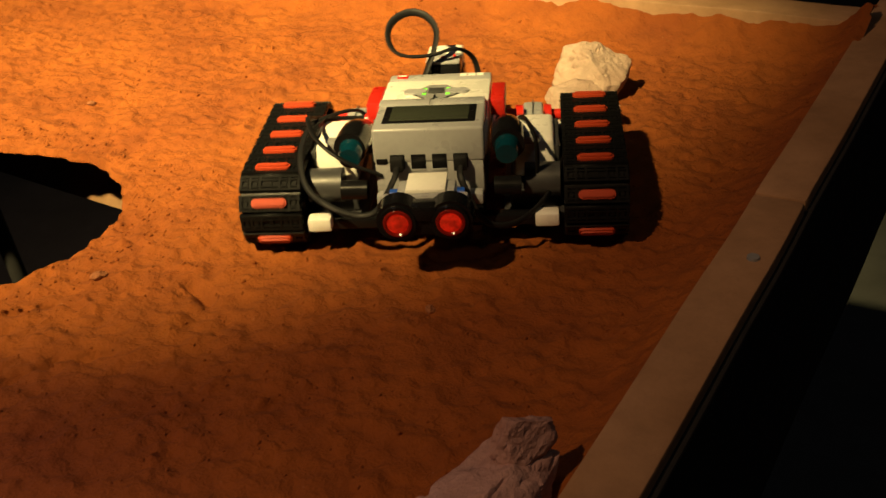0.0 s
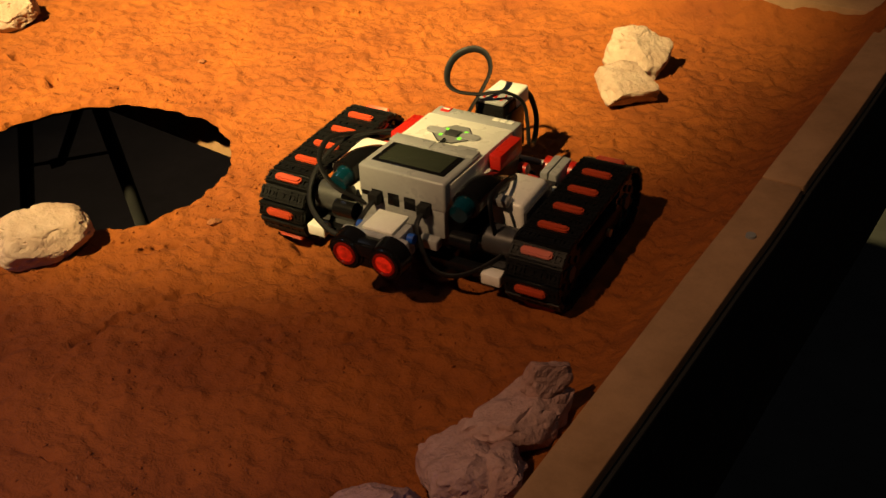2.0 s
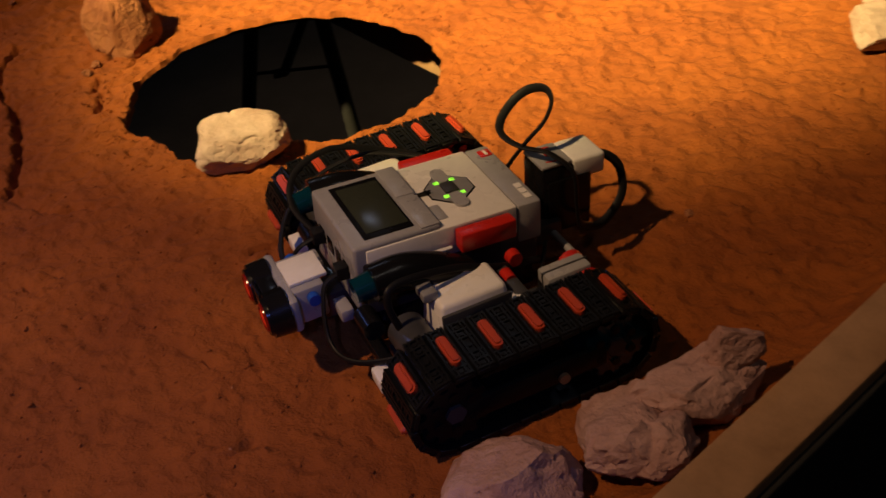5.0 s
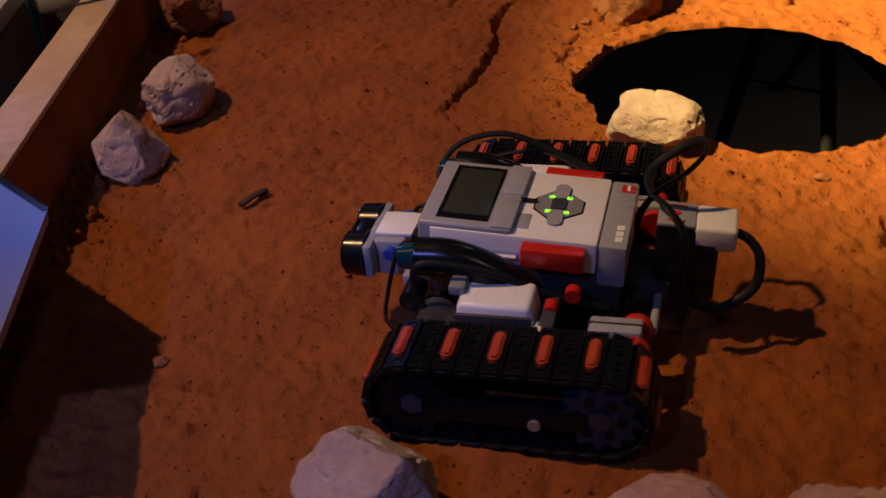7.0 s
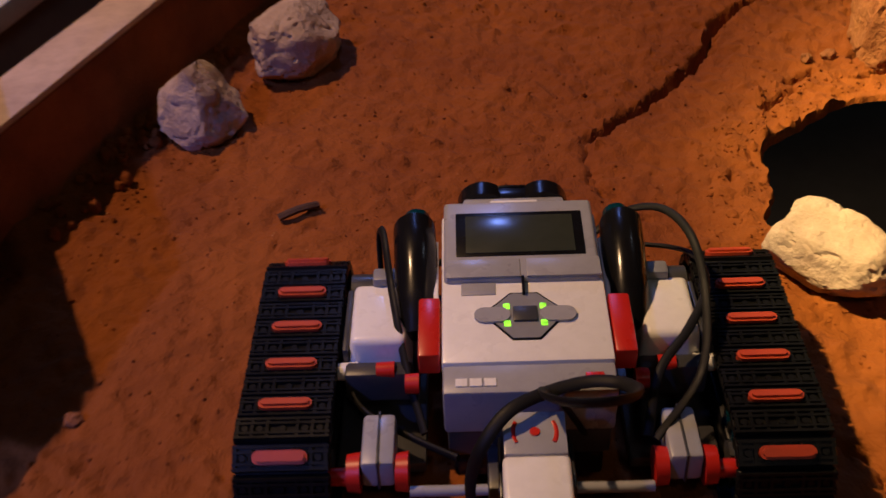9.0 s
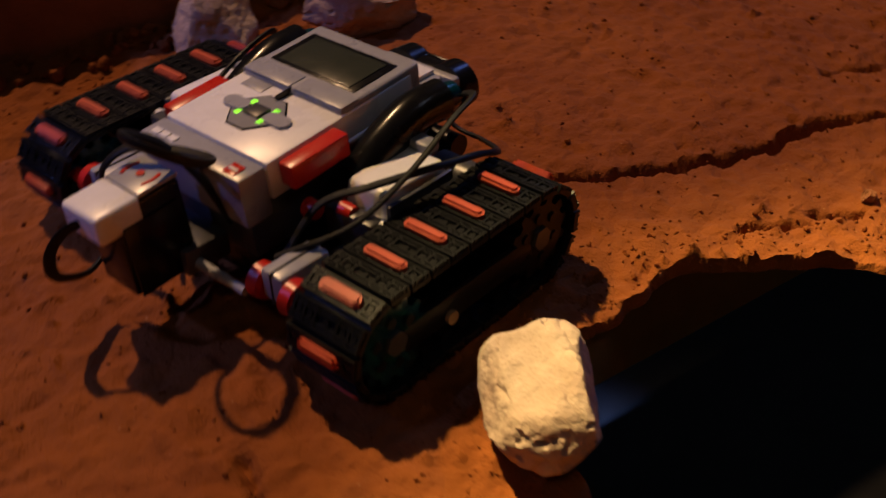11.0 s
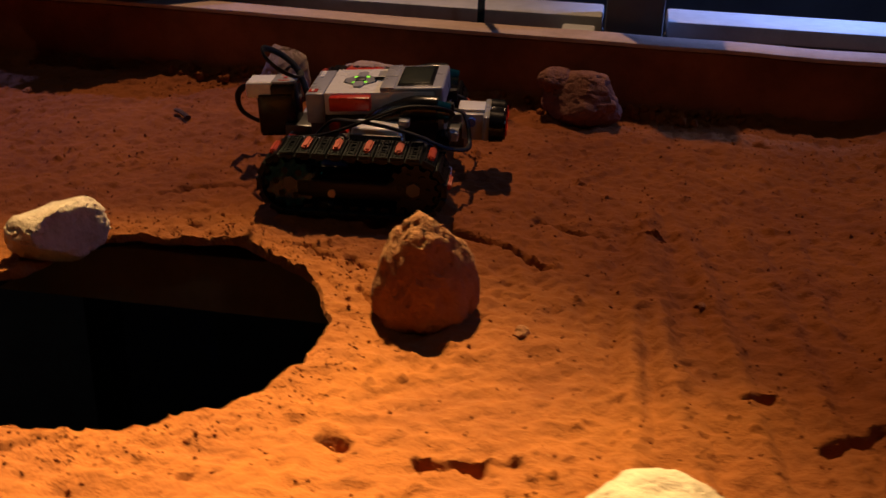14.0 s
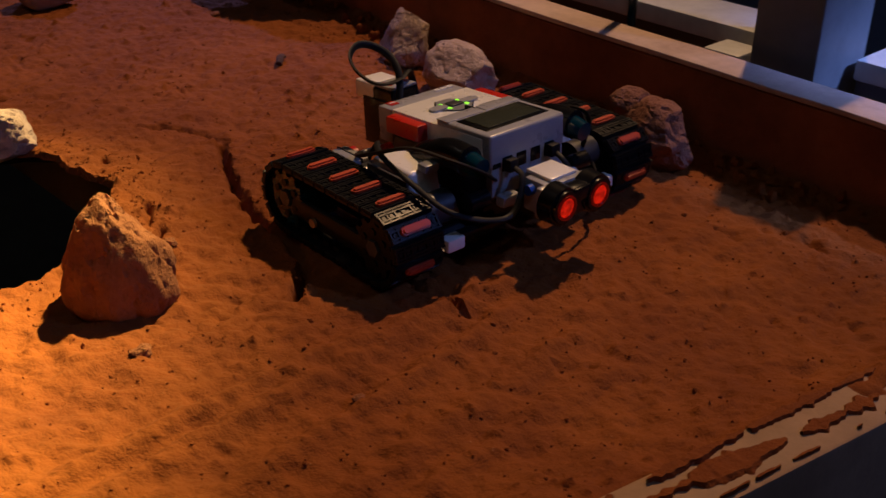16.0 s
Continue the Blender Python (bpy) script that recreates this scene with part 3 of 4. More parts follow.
def surroundings():
    # bench with pale ledges behind the tall board
    bench = tagged(new("rail_bench"), "grey bench with pale blue-lit ledges behind the sand tray", "bench")
    for name, x, y, z, mat, label in (
        ("panel", (-0.20, 0.270), (0.645, 0.670), (-0.50, 0.0495), GREYPAINT, ""),
        ("panel", (0.336, 1.40), (0.645, 0.670), (-0.50, 0.0495), GREYPAINT, ""),
        ("ledge", (-0.20, 0.268), (0.635, 0.700), (0.050, 0.068), PALEPAINT, "pale ledge"),
        ("ledge", (0.338, 1.40), (0.635, 0.700), (0.050, 0.068), PALEPAINT, "pale ledge lit blue"),
        ("post", (0.272, 0.332), (0.584, 0.664), (-0.72, 0.30), GREYPAINT, "square grey post"),
        ("foot_plate", (0.226, 0.262), (0.584, 0.620), (0.040, 0.062), PALEPAINT, "small white block"),
        ("back_panel", (-0.20, 1.40), (1.00, 1.03), (-0.72, 0.45), GREYPAINT, ""),
    ):
        bm = bmesh.new()
        box(bm, x, y, z, 0.003)
        part(name, bm, mat, bench, label)
    bm = bmesh.new()
    cyl(bm, (0.140, 0.595, -0.7), (0.140, 0.595, 0.3), 0.004)
    part("tube", bm, TEAL, bench, "thin blue tube")
    # information panel overhanging the tray's corner
    sign = tagged(new("information_panel"), "glossy pale information panel over the tray's corner", "panel")
    m = pose(-0.27, 0.478, 0.088, 4, 0, 0)
    bm = bmesh.new()
    prism(bm, [(0.0, 0.0), (0.50, 0.47), (0.50, 0.80), (-0.60, 0.80), (-0.60, 0.045), (-0.13, 0.045), (-0.127, -0.006)], 0.0, 0.006, m)
    part("face", bm, SIGN, sign)
    bm = bmesh.new()
    prism(bm, [(0.0012, -0.0008), (0.5012, 0.469), (0.4985, 0.472), (-0.0015, 0.0022)], -0.001, 0.0066, m)
    part("edge_trim", bm, BLACK, sign, "thin black edge trim")
    bm = bmesh.new()
    box(bm, (-0.80, 0.10), (0.72, 1.2), (-0.72, 0.075), 0.004)
    part("base", bm, GREYPAINT, sign)

# ---------------------------------------------------------------- the tracked toy robot
TILT = pose(0, 0, 0.0757, 4, 0, 0)
SIDES = (-1, 1)
BELT_X, BELT_R, FRONT_Y, REAR_Y, AXLE_Z = 0.102, 0.0232, 0.0425, -0.0525, 0.0262
RUN = FRONT_Y - REAR_Y
BELT = 2 * RUN + 2 * math.pi * BELT_R
LINKS = 28


def belt_pose(side, s):
    """The pose of a tread link s metres along the belt, which runs forward on top."""
    s %= BELT
    x = side * BELT_X
    if s < RUN:
        return pose(x, REAR_Y + s, AXLE_Z + BELT_R, 0)
    s -= RUN
    if s < math.pi * BELT_R:
        a = s / BELT_R
        return pose(x, FRONT_Y + BELT_R * math.sin(a), AXLE_Z + BELT_R * math.cos(a), -math.degrees(a))
    s -= math.pi * BELT_R
    if s < RUN:
        return pose(x, FRONT_Y - s, AXLE_Z - BELT_R, 180)
    a = math.pi + (s - RUN) / BELT_R
    return pose(x, REAR_Y + BELT_R * math.sin(a), AXLE_Z + BELT_R * math.cos(a), -math.degrees(a))


def brick(root):
    """The programmable block: shell, screen, keys, ports."""
    block = bmesh.new()
    box(block, (-0.0355, 0.0355), (-0.0415, 0.0500), (-0.0190, 0.0), 0.0014, TILT)
    body = part("control_brick", block, WHITE, root, "white control brick with a grey screen surround")
    bm = bmesh.new()
    box(bm, (-0.0340, 0.0340), (-0.0550, 0.0520), (-0.0440, -0.0195), 0.0015, TILT)
    part("battery_case", bm, DARKGREY, body, "dark grey lower case")
    bm = bmesh.new()
    box(bm, (-0.0345, 0.0345), (0.0045, 0.0570), (-0.0200, 0.0030), 0.0022, TILT, 3)
    box(bm, (-0.0335, 0.0335), (0.0500, 0.0568), (-0.0400, -0.0190), 0.0012, TILT)
    part("screen_surround", bm, LIGHTGREY, body, "light grey screen surround and port face")
    bm = bmesh.new()
    box(bm, (-0.0352, 0.0352), (-0.0572, -0.0420), (-0.0260, -0.0006), 0.0016, TILT @ pose(0, 0, 0, 0))
    part("end_cap", bm, LIGHTGREY, body, "light grey end cap")
    bm = bmesh.new()
    box(bm, (-0.0290, 0.0290), (0.0185, 0.0480), (0.0022, 0.0036), 0.0006, TILT)
    part("screen_bezel", bm, BLACK, body)
    bm = bmesh.new()
    box(bm, (-0.0245, 0.0245), (0.0200, 0.0450), (0.0034, 0.0041), 0.0002, TILT)
    part("screen", bm, LCD, body, "dull grey-green display")
    for x in ((-0.0345, -0.0008), (0.0008, 0.0345)):
        bm = bmesh.new()
        box(bm, (x[0] + 0.001, x[1]), (0.0050, 0.0165), (0.0025, 0.0036), 0.0005, TILT)
        part("key_bar", bm, LIGHTGREY, body)
    bm = bmesh.new()
    box(bm, (-0.0006, 0.0006), (-0.0040, 0.0165), (0.0002, 0.0028), 0.0, TILT)
    part("seam", bm, BLACK, body, "thin black line from screen to keys")
    bm = bmesh.new()
    o = [(-0.0145, -0.0180), (-0.0145, -0.0120), (-0.0055, -0.0030), (0.0055, -0.0030), (0.0145, -0.0120), (0.0145, -0.0180), (0.0055, -0.0290), (-0.0055, -0.0290)]
    prism(bm, o, -0.001, 0.0007, TILT)
    part("key_pad", bm, MIDGREY, body, "grey eight-sided key pad")
    bm = bmesh.new()
    prism(bm, [(x * 1.07, -0.016 + (y + 0.016) * 1.07) for x, y in o], -0.001, 0.0003, TILT)
    part("key_pad_rim", bm, BLACK, body)
    bm = bmesh.new()
    box(bm, (-0.0052, 0.0052), (-0.0200, -0.0115), (0.0005, 0.0020), 0.0006, TILT)
    part("key", bm, DARKGREY, body, "dark centre key")
    for sx in SIDES:
        bm = bmesh.new()
        prism(bm, [(sx * (0.0140 + px), -0.0158 + py) for px, py in capsule_outline(0.0035, 0.0042)][:: sx], -0.0005, 0.0015, TILT)
        part("key", bm, LIGHTGREY, body, "light grey side key")
        for sy in (-1, 1):
            bm = bmesh.new()
            box(bm, (sx * 0.0078 - 0.0014, sx * 0.0078 + 0.0014), (-0.0158 + sy * 0.0050 - 0.0016, -0.0158 + sy * 0.0050 + 0.0016), (0.0004, 0.0011), 0.0002, TILT)
            part("indicator_light", bm, LED, body, "glowing green indicator light")
    bm = bmesh.new()
    box(bm, (-0.0270, -0.0120), (-0.0030, 0.0045), (-0.001, 0.0005), 0.0004, TILT)
    part("back_key", bm, LIGHTGREY, body)
    bm = bmesh.new()
    box(bm, (0.0225, 0.0300), (-0.0555, -0.0480), (-0.0012, 0.0000), 0.0003, TILT)
    mark = part("maker_mark", bm, RED, body, "small red square mark")
    bm = bmesh.new()
    box(bm, (0.0235, 0.0290), (-0.0528, -0.0510), (-0.0008, 0.0003), 0.0, TILT)
    part("bar", bm, WHITE, mark)
    for k in range(3):
        bm = bmesh.new()
        box(bm, (-0.0300 + k * 0.0058, -0.0252 + k * 0.0058), (-0.0540, -0.0500), (-0.0012, 0.0000), 0.0, TILT)
        part("printed_bar", bm, WHITE, body, "pale printed bar")
    for k in range(4):
        x = -0.0195 + k * 0.0130
        bm = bmesh.new()
        box(bm, (x - 0.0045, x + 0.0045), (0.0560, 0.0574), (-0.0235, -0.0140), 0.0003, TILT)
        port = part("port", bm, BLACK, body, "black cable socket")
        bm = bmesh.new()
        box(bm, (x - 0.0046, x + 0.0046), (0.0562, 0.0574), (-0.0249, -0.0237), 0.0003, TILT)
        part("port_lip", bm, LIGHTGREY, body)
        if k in (0, 3):
            bm = bmesh.new()
            box(bm, (x - 0.0040, x + 0.0040), (0.0572, 0.0640), (-0.0230, -0.0145), 0.0008, TILT)
            part("plug", bm, CABLE, body, "black cable plug")
    bm = bmesh.new()
    box(bm, (0.0255, 0.0325), (0.0560, 0.0574), (-0.0200, -0.0165), 0.0003, TILT)
    part("usb_port", bm, BLACK, body)
    for sx in SIDES:
        bm = bmesh.new()
        box(bm, tuple(sorted((sx * 0.0362, sx * 0.0455))), (-0.0360, -0.0020), (-0.0130, -0.0012), 0.0012, TILT)
        part("side_panel", bm, RED, root, "red side panel")
        bm = bmesh.new()
        tube(bm, [(sx * 0.0385, y, 0.0640 + y * 0.07) for y in (0.002, 0.02, 0.045)], 0.0012, 0.0012, 3, 6)
        part("side_strip", bm, WHITE, root)


def eye_sensor(root):
    """The two-eyed distance sensor in front."""
    bm = bmesh.new()
    box(bm, (-0.0175, 0.0175), (0.0720, 0.0930), (0.0330, 0.0560), 0.0018)
    box(bm, (-0.0260, 0.0260), (0.0895, 0.0955), (0.0350, 0.0570), 0.0025)
    body = part("distance_sensor", bm, LIGHTGREY, root, "two-eyed distance sensor with red glowing lenses")
    bm = bmesh.new()
    box(bm, (-0.0120, 0.0120), (0.0680, 0.0905), (0.0560, 0.0585), 0.0008)
    part("cover", bm, WHITE, body, "white top cover")
    bm = bmesh.new()
    for sx in SIDES:
        cyl(bm, (sx * 0.0155, 0.0950, 0.046), (sx * 0.0155, 0.1065, 0.046), 0.0138, 0.0130, 32)
    box(bm, (-0.0120, 0.0120), (0.0950, 0.1055), (0.0360, 0.0560), 0.0018)
    part("eye_housing", bm, BLACK, body, "glossy black eye housing")
    bm = bmesh.new()
    box(bm, (-0.0075, 0.0075), (0.1055, 0.1078), (0.0465, 0.0560), 0.0012)
    part("visor", bm, BLACK, body)
    for sx in SIDES:
        bm = bmesh.new()
        cyl(bm, (sx * 0.0155, 0.1040, 0.046), (sx * 0.0155, 0.1085, 0.046), 0.0118, 0.0108, 28)
        ring = part("eye_ring", bm, BLACK, body)
        bm = bmesh.new()
        bmesh.ops.create_uvsphere(bm, u_segments=24, v_segments=14, radius=0.0072, matrix=Matrix.Translation((sx * 0.0155, 0.1075, 0.046)) @ Matrix.Diagonal((1, 0.35, 1, 1)))
        lens = part("lens", bm, EYE, ring, "red glowing lens")
        bm = bmesh.new()
        tube(bm, [(sx * 0.0155 + 0.0076 * math.cos(a), 0.1086, 0.046 + 0.0076 * math.sin(a)) for a in np.linspace(0, 2 * math.pi, 17)], 0.0012, 0.0012, 2, 6)
        part("lens_rim", bm, EYERIM, ring, "dim red lens rim")
        bm = bmesh.new()
        cyl(bm, (sx * 0.018, 0.0800, 0.050), (sx * 0.0225, 0.0800, 0.050), 0.0036)
        part("pin", bm, BLUE, body, "blue pin")
        bm = bmesh.new()
        box(bm, tuple(sorted((sx * 0.0180, sx * 0.0330))), (0.0620, 0.0700), (0.0360, 0.0440), 0.0015)
        part("beam", bm, LIGHTGREY, root)
    bm = bmesh.new()
    box(bm, (-0.0090, 0.0090), (0.0480, 0.0740), (0.0230, 0.0400), 0.0015)
    part("bracket", bm, DARKGREY, root)


def rear_motor(root):
    """The small upright motor at the back."""
    m = pose(0, -0.0880, 0.0520, 4, 0, 0)
    bm = bmesh.new()
    box(bm, (-0.0125, 0.0125), (-0.0150, 0.0190), (-0.0260, 0.0185), 0.0022, m)
    body = part("rear_motor", bm, BLACK, root, "small grey and white motor with red arc marks")
    bm = bmesh.new()
    box(bm, (-0.0128, 0.0128), (-0.0235, -0.0010), (0.0065, 0.0205), 0.0022, m, 3)
    part("cap", bm, WHITE, body, "white motor cap")
    bm = bmesh.new()
    box(bm, (-0.0120, 0.0120), (-0.0012, 0.0190), (0.0186, 0.0208), 0.0006, m)
    part("top_plate", bm, LIGHTGREY, body)
    for sx in SIDES:
        bm = bmesh.new()
        box(bm, tuple(sorted((sx * 0.0126, sx * 0.0140))), (-0.0130, 0.0160), (-0.0260, 0.0100), 0.0006, m)
        part("side_plate", bm, BLACK, body)
        bm = bmesh.new()
        tube(bm, [m @ Vector((sx * (0.0052 + 0.0030 * math.cos(a)), 0.009 + 0.0062 * math.sin(a), 0.0210)) for a in (-0.9, -0.45, 0, 0.45, 0.9)], 0.0009, 0.0004, 4, 6)
        part("arc_mark", bm, RED, body, "red arc mark")
    bm = bmesh.new()
    cyl(bm, m @ Vector((0, 0.009, 0.0200)), m @ Vector((0, 0.009, 0.0214)), 0.0020, None, 14)
    part("shaft_mark", bm, RED, body)
    bm = bmesh.new()
    box(bm, (-0.0180, 0.0180), (-0.0780, -0.0540), (0.0250, 0.0380), 0.0015)
    part("bracket", bm, DARKGREY, root)
    bm = bmesh.new()
    cyl(bm, (-0.0500, -0.0720, 0.0300), (0.0500, -0.0720, 0.0300), 0.0024, None, 10)
    part("axle", bm, LIGHTGREY, root, "grey cross axle")


def drive_motors(root):
    """The two large motors between block and tracks, with their beams and bushes."""
    for sx in SIDES:
        span = lambda a, b: tuple(sorted((sx * a, sx * b)))  # noqa: E731
        bm = bmesh.new()
        box(bm, span(0.0500, 0.0785), (-0.0150, 0.0300), (0.0330, 0.0590), 0.0030, Matrix(), 3, 0.86)
        body = part("drive_motor", bm, WHITE, root, "large white and grey drive motor")
        bm = bmesh.new()
        box(bm, span(0.0490, 0.0790), (-0.0240, -0.0152), (0.0330, 0.0500), 0.0020)
        box(bm, span(0.0480, 0.0780), (-0.0150, 0.0450), (0.0200, 0.0328), 0.0020)
        part("gear_case", bm, DARKGREY, body, "dark grey gear case")
        bm = bmesh.new()
        box(bm, span(0.0775, 0.0800), (-0.0130, 0.0280), (0.0340, 0.0545), 0.0008)
        part("side_plate", bm, DARKGREY, body)
        bm = bmesh.new()
        box(bm, span(0.0560, 0.0680), (0.0240, 0.0330), (0.0575, 0.0635), 0.0015)
        part("lug", bm, MIDGREY, body)
        bm = bmesh.new()
        cyl(bm, (sx * 0.0580, 0.0420, 0.0380), (sx * 0.0800, 0.0420, 0.0380), 0.0110, None, 24)
        part("hub", bm, DARKGREY, body)
        # teal bush and rounded black guard beside the block
        bm = bmesh.new()
        tube(bm, [(sx * 0.0470, 0.000, 0.0500), (sx * 0.0475, 0.015, 0.0600), (sx * 0.0480, 0.035, 0.0680), (sx * 0.0490, 0.0540, 0.0690)], 0.0100, 0.0105, 5, 14)
        guard = part("guard", bm, BLACK, root, "glossy rounded black guard")
        bm = bmesh.new()
        cyl(bm, (sx * 0.0480, 0.0530, 0.0680), (sx * 0.0480, 0.0640, 0.0670), 0.0078, 0.0066, 22)
        part("tip", bm, TEAL, guard, "translucent teal tip")
        bm = bmesh.new()
        cyl(bm, (sx * 0.0395, 0.0590, 0.0430), (sx * 0.0560, 0.0590, 0.0430), 0.0062, None, 22)
        part("bush", bm, BLACK, root, "black bush")
        # beams, pegs and red bushes behind the motor
        bm = bmesh.new()
        box(bm, span(0.0560, 0.0700), (-0.0680, -0.0400), (0.0280, 0.0430), 0.0020)
        part("beam", bm, LIGHTGREY, root, "light grey beam")
        bm = bmesh.new()
        box(bm, span(0.0625, 0.0635), (-0.0685, -0.0395), (0.0275, 0.0437), 0.0002)
        part("beam_joint", bm, DARKGREY, root)
        for x0, x1, y, z, r, mat, name in (
            (0.0735, 0.0825, -0.0170, 0.0455, 0.0042, WHITE, "peg"),
            (0.0570, 0.0650, -0.0200, 0.0485, 0.0040, RED, "red_bush"),
            (0.0505, 0.0560, -0.0640, 0.0330, 0.0085, RED, "red_bush"),
            (0.0705, 0.0760, -0.0640, 0.0330, 0.0085, RED, "red_bush"),
            (0.0760, 0.0880, -0.0660, 0.0330, 0.0040, RED, "red_axle_pin"),
            (0.0460, 0.0520, -0.0300, 0.0500, 0.0046, RED, "red_bush"),
        ):
            bm = bmesh.new()
            cyl(bm, (sx * x0, y, z), (sx * x1, y, z), r, r * 0.92, 16)
            part(name, bm, mat, root)
        bm = bmesh.new()
        box(bm, span(0.0440, 0.0830), (-0.0480, 0.0500), (0.0130, 0.0195), 0.0015)
        part("chassis_beam", bm, DARKGREY, root)
        bm = bmesh.new()
        box(bm, span(0.0200, 0.0800), (0.0520, 0.0600), (0.0150, 0.0230), 0.0015)
        part("chassis_beam", bm, BLACK, root)
        bm = bmesh.new()
        box(bm, span(0.0640, 0.0790), (0.0580, 0.0680), (0.0180, 0.0270), 0.0015)
        part("beam_end", bm, WHITE, root)
    bm = bmesh.new()
    box(bm, (-0.0320, 0.0320), (-0.0500, 0.0500), (0.0120, 0.0330), 0.0020)
    part("chassis", bm, BLACK, root)


def cables(root):
    flat = ((0.022, -0.054, 0.044), (0.013, -0.060, 0.066), (0.005, -0.070, 0.084), (0.004, -0.082, 0.094), (0.012, -0.092, 0.101), (0.024, -0.094, 0.103), (0.035, -0.088, 0.099), (0.038, -0.078, 0.092), (0.033, -0.067, 0.085), (0.022, -0.063, 0.082), (0.006, -0.067, 0.0810), (-0.010, -0.077, 0.081), (-0.021, -0.086, 0.070), (-0.025, -0.085, 0.050), (-0.024, -0.088, 0.034), (-0.020, -0.104, 0.026), (-0.014, -0.122, 0.036), (-0.008, -0.125, 0.052), (-0.004, -0.118, 0.062), (0.000, -0.108, 0.064))
    right = ((0.0195, 0.064, 0.0605), (0.021, 0.074, 0.056), (0.034, 0.080, 0.038), (0.054, 0.078, 0.038), (0.076, 0.064, 0.046), (0.084, 0.040, 0.058), (0.082, 0.010, 0.064), (0.070, -0.014, 0.062), (0.056, -0.032, 0.056), (0.050, -0.050, 0.036))
    right2 = ((0.030, 0.058, 0.052), (0.050, 0.066, 0.066), (0.068, 0.056, 0.076), (0.078, 0.030, 0.078), (0.080, 0.000, 0.066), (0.074, -0.030, 0.052), (0.052, -0.056, 0.040))
    left = ((-0.0195, 0.064, 0.0605), (-0.021, 0.074, 0.054), (-0.034, 0.080, 0.030), (-0.054, 0.074, 0.026), (-0.074, 0.050, 0.034), (-0.082, 0.020, 0.044), (-0.080, -0.010, 0.044), (-0.072, -0.030, 0.036), (-0.050, -0.046, 0.034), (-0.030, -0.060, 0.036))
    left2 = ((-0.066, 0.046, 0.040), (-0.066, 0.052, 0.066), (-0.063, 0.044, 0.074), (-0.058, 0.010, 0.066), (-0.052, -0.020, 0.050), (-0.044, -0.048, 0.038))
    for name, line, r in (("sensor_cable", flat, 0.0028), ("motor_cable", right, 0.0021), ("motor_cable", right2, 0.0021), ("motor_cable", left, 0.0021), ("motor_cable", left2, 0.0021)):
        bm = bmesh.new()
        tube(bm, line, r, r * (0.45 if r > 0.0025 else 0.6), 7, 10)
        part(name, bm, CABLE, root, "flat black cable")


def link_mesh():
    """One tread link: a ribbed plate with lugs."""
    bm = bmesh.new()
    box(bm, (-0.0200, 0.0200), (-0.0054, 0.0054), (-0.0016, 0.0012), 0.0004, Matrix(), 1)
    for y in (-0.0046, -0.0024, 0.0024, 0.0046):
        box(bm, (-0.0197, 0.0197), (y - 0.0006, y + 0.0006), (0.0010, 0.0028))
    for x in (-0.0185, -0.0125, -0.0062, 0.0062, 0.0125, 0.0185):
        box(bm, (x - 0.0007, x + 0.0007), (-0.0050, 0.0050), (0.0010, 0.0026))
    for x in (-0.0155, -0.0094, 0.0, 0.0094, 0.0155):
        cyl(bm, (x, 0, 0.0010), (x, 0, 0.0022), 0.0019, 0.0016, 6)
    for x in (-0.0120, 0.0120):
        box(bm, (x - 0.002, x + 0.002), (-0.003, 0.003), (-0.0050, -0.0014))
    return bm


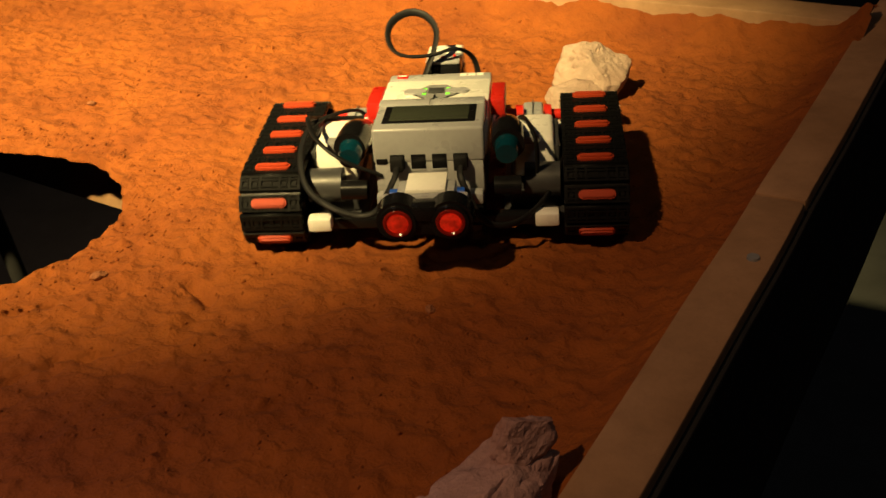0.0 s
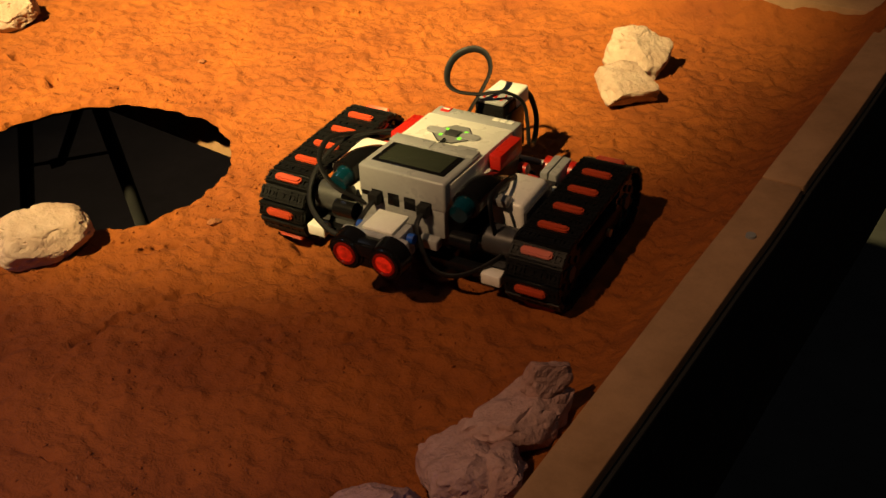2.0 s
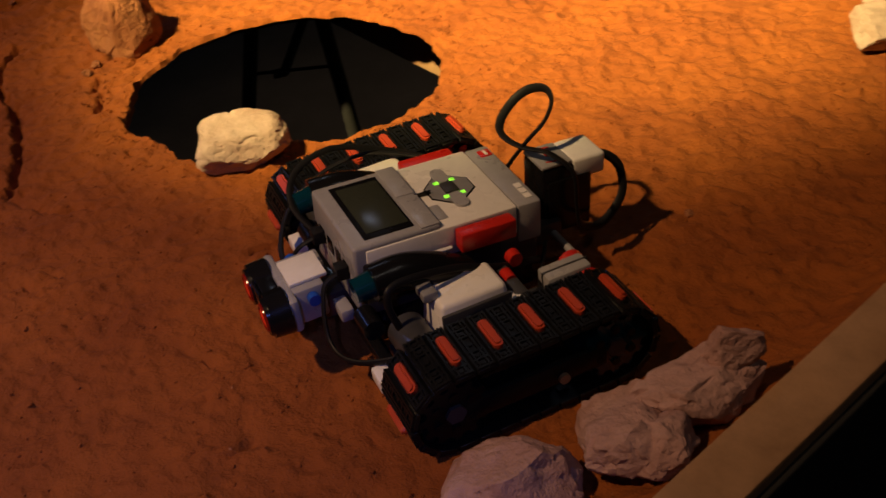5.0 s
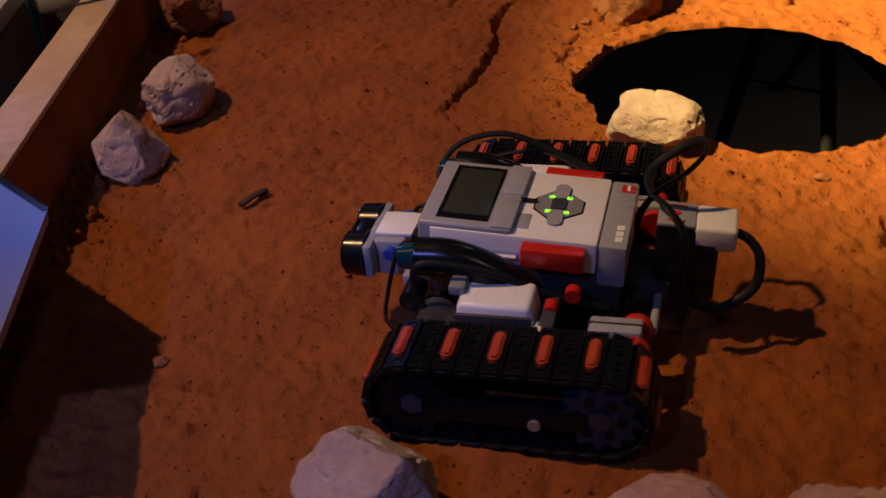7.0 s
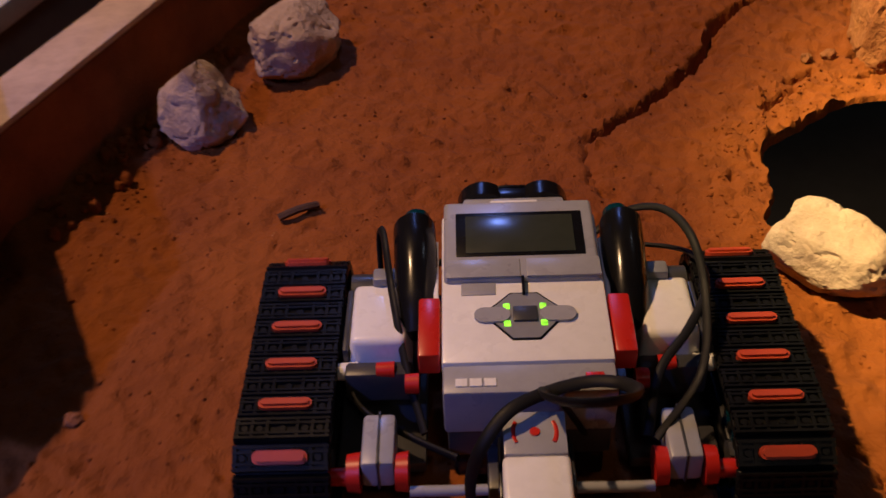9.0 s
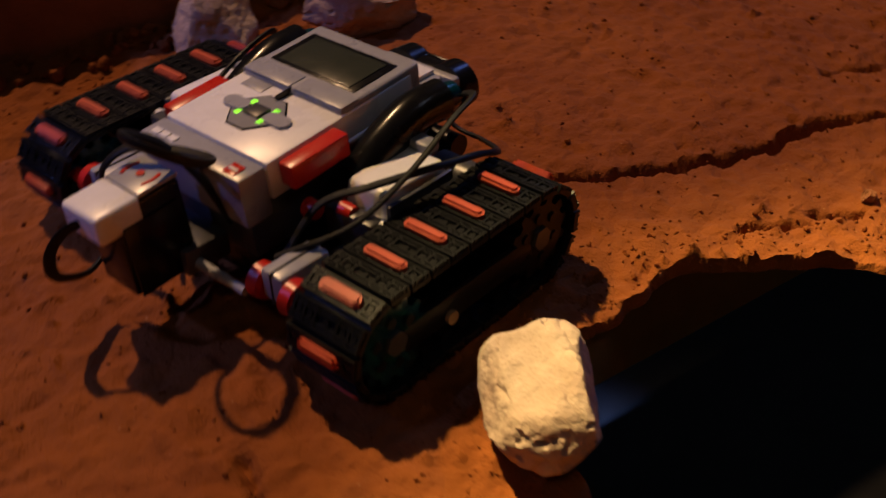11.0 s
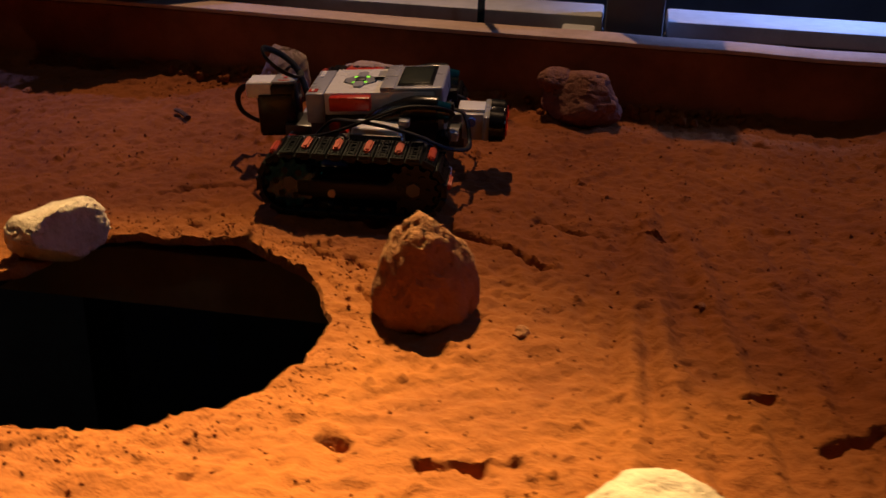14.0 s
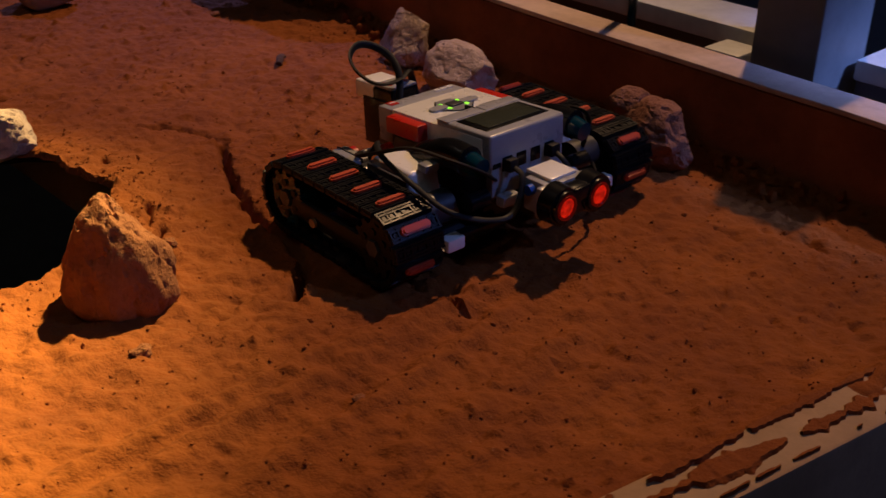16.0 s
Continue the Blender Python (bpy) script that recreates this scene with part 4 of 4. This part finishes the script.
def tracks(root):
    links, wheels = [], []
    first = pad = None
    for sx in SIDES:
        for k in range(LINKS):
            if first is None:
                ob = first = part("tread_link", link_mesh(), RUBBER, root)
            else:
                ob = new("tread_link", first.data)
                ob.parent = root
            links.append((ob, sx, k * BELT / LINKS))
            if k % 2 == 0:
                if pad is None:
                    bm = bmesh.new()
                    prism(bm, capsule_outline(0.0085, 0.0029, 7), 0.0010, 0.0056)
                    bmesh.ops.bevel(bm, geom=[e for e in bm.edges if all(v.co.z > 0.005 for v in e.verts)], offset=0.0012, segments=2, affect="EDGES")
                    po = pad = part("grip_pad", bm, ORANGE, ob, "orange rubber grip pad")
                else:
                    po = tagged(new("grip_pad", pad.data), "orange rubber grip pad")
                    po.parent = ob
        # added closed strip that stops light passing between the links
        bm = bmesh.new()
        path = [belt_pose(sx, BELT * k / 56) for k in range(56)]
        rows = [[bm.verts.new(m @ Vector((x, 0, z))) for x, z in ((-0.0190, -0.0014), (0.0190, -0.0014), (0.0190, -0.0006), (-0.0190, -0.0006))] for m in path]
        for a, b in zip(rows, rows[1:] + rows[:1]):
            for q in range(4):
                bm.faces.new((a[q], a[(q + 1) % 4], b[(q + 1) % 4], b[q]))
        part("belt", bm, RUBBER, root, "black strip added to block light between the tread links")
        for y in (FRONT_Y, REAR_Y):
            bm = bmesh.new()
            outline = []
            for q in range(12):
                for da, r in ((-0.16, 0.0165), (-0.08, 0.0198), (0.08, 0.0198), (0.16, 0.0165)):
                    a = 2 * math.pi * q / 12 + da
                    outline.append((r * math.cos(a), r * math.sin(a)))
            prism(bm, outline, -0.0165, 0.0165, Matrix(((0, 0, 1, 0), (1, 0, 0, 0), (0, 1, 0, 0), (0, 0, 0, 1))))
            wheel = part("sprocket", bm, TEAL if y == REAR_Y else RUBBER, root, "dark teal sprocket wheel" if y == REAR_Y else "black sprocket wheel", pose(sx * BELT_X, y, AXLE_Z))
            bm = bmesh.new()
            cyl(bm, (-0.0185, 0, 0), (0.0185, 0, 0), 0.0060, None, 6)
            part("hub", bm, DARKGREY, wheel)
            for q in range(6):
                a = 2 * math.pi * q / 6
                bm = bmesh.new()
                cyl(bm, (-0.0176, 0.011 * math.cos(a), 0.011 * math.sin(a)), (0.0176, 0.011 * math.cos(a), 0.011 * math.sin(a)), 0.0026, None, 10)
                part("hub_boss", bm, RUBBER, wheel)
            wheels.append((wheel, sx, y))
        for x in (0.0865, 0.1165):
            bm = bmesh.new()
            box(bm, (sx * x - 0.0028, sx * x + 0.0028), (-0.0480, 0.0380), (0.0150, 0.0300), 0.0030)
            part("track_frame", bm, RUBBER, root, "black track frame beam")
        bm = bmesh.new()
        cyl(bm, (sx * 0.1160, -0.0200, 0.0200), (sx * 0.1215, -0.0200, 0.0200), 0.0032, None, 14)
        part("peg", bm, TAN, root, "small tan peg")
    return links, wheels


def robot():
    root = tagged(new("toy_robot"), "tracked toy robot of white and black plastic with orange pads", "robot")
    brick(root)
    eye_sensor(root)
    rear_motor(root)
    drive_motors(root)
    cables(root)
    return root, *tracks(root)


room()
surroundings()
sand()
tray()
rocks()
ROBOT, TREADS, WHEELS = robot()


def motions():
    walk(ROBOT, [(t, pose(x, y, 0.0010, 0, 0, turn)) for t, x, y, turn in ROVER_PATH])
    rows = np.array(ROVER_PATH)
    times = np.arange(0, 16.01, 0.25)
    x, y, turn = (np.interp(times, rows[:, 0], rows[:, k]) for k in (1, 2, 3))
    ahead = np.radians(turn[:-1] + np.diff(turn) / 2)
    gone = np.diff(x) * -np.sin(ahead) + np.diff(y) * np.cos(ahead)
    spin = np.radians(np.diff(turn))
    travel = {sx: np.r_[0, np.cumsum(gone + sx * BELT_X * spin)] for sx in SIDES}
    for ob, sx, s in TREADS:
        walk(ob, [(t, belt_pose(sx, s + d)) for t, d in zip(times, travel[sx])])
    for ob, sx, y0 in WHEELS:
        walk(ob, [(t, pose(sx * BELT_X, y0, AXLE_Z, -math.degrees(d / BELT_R))) for t, d in zip(times, travel[sx])])


motions()
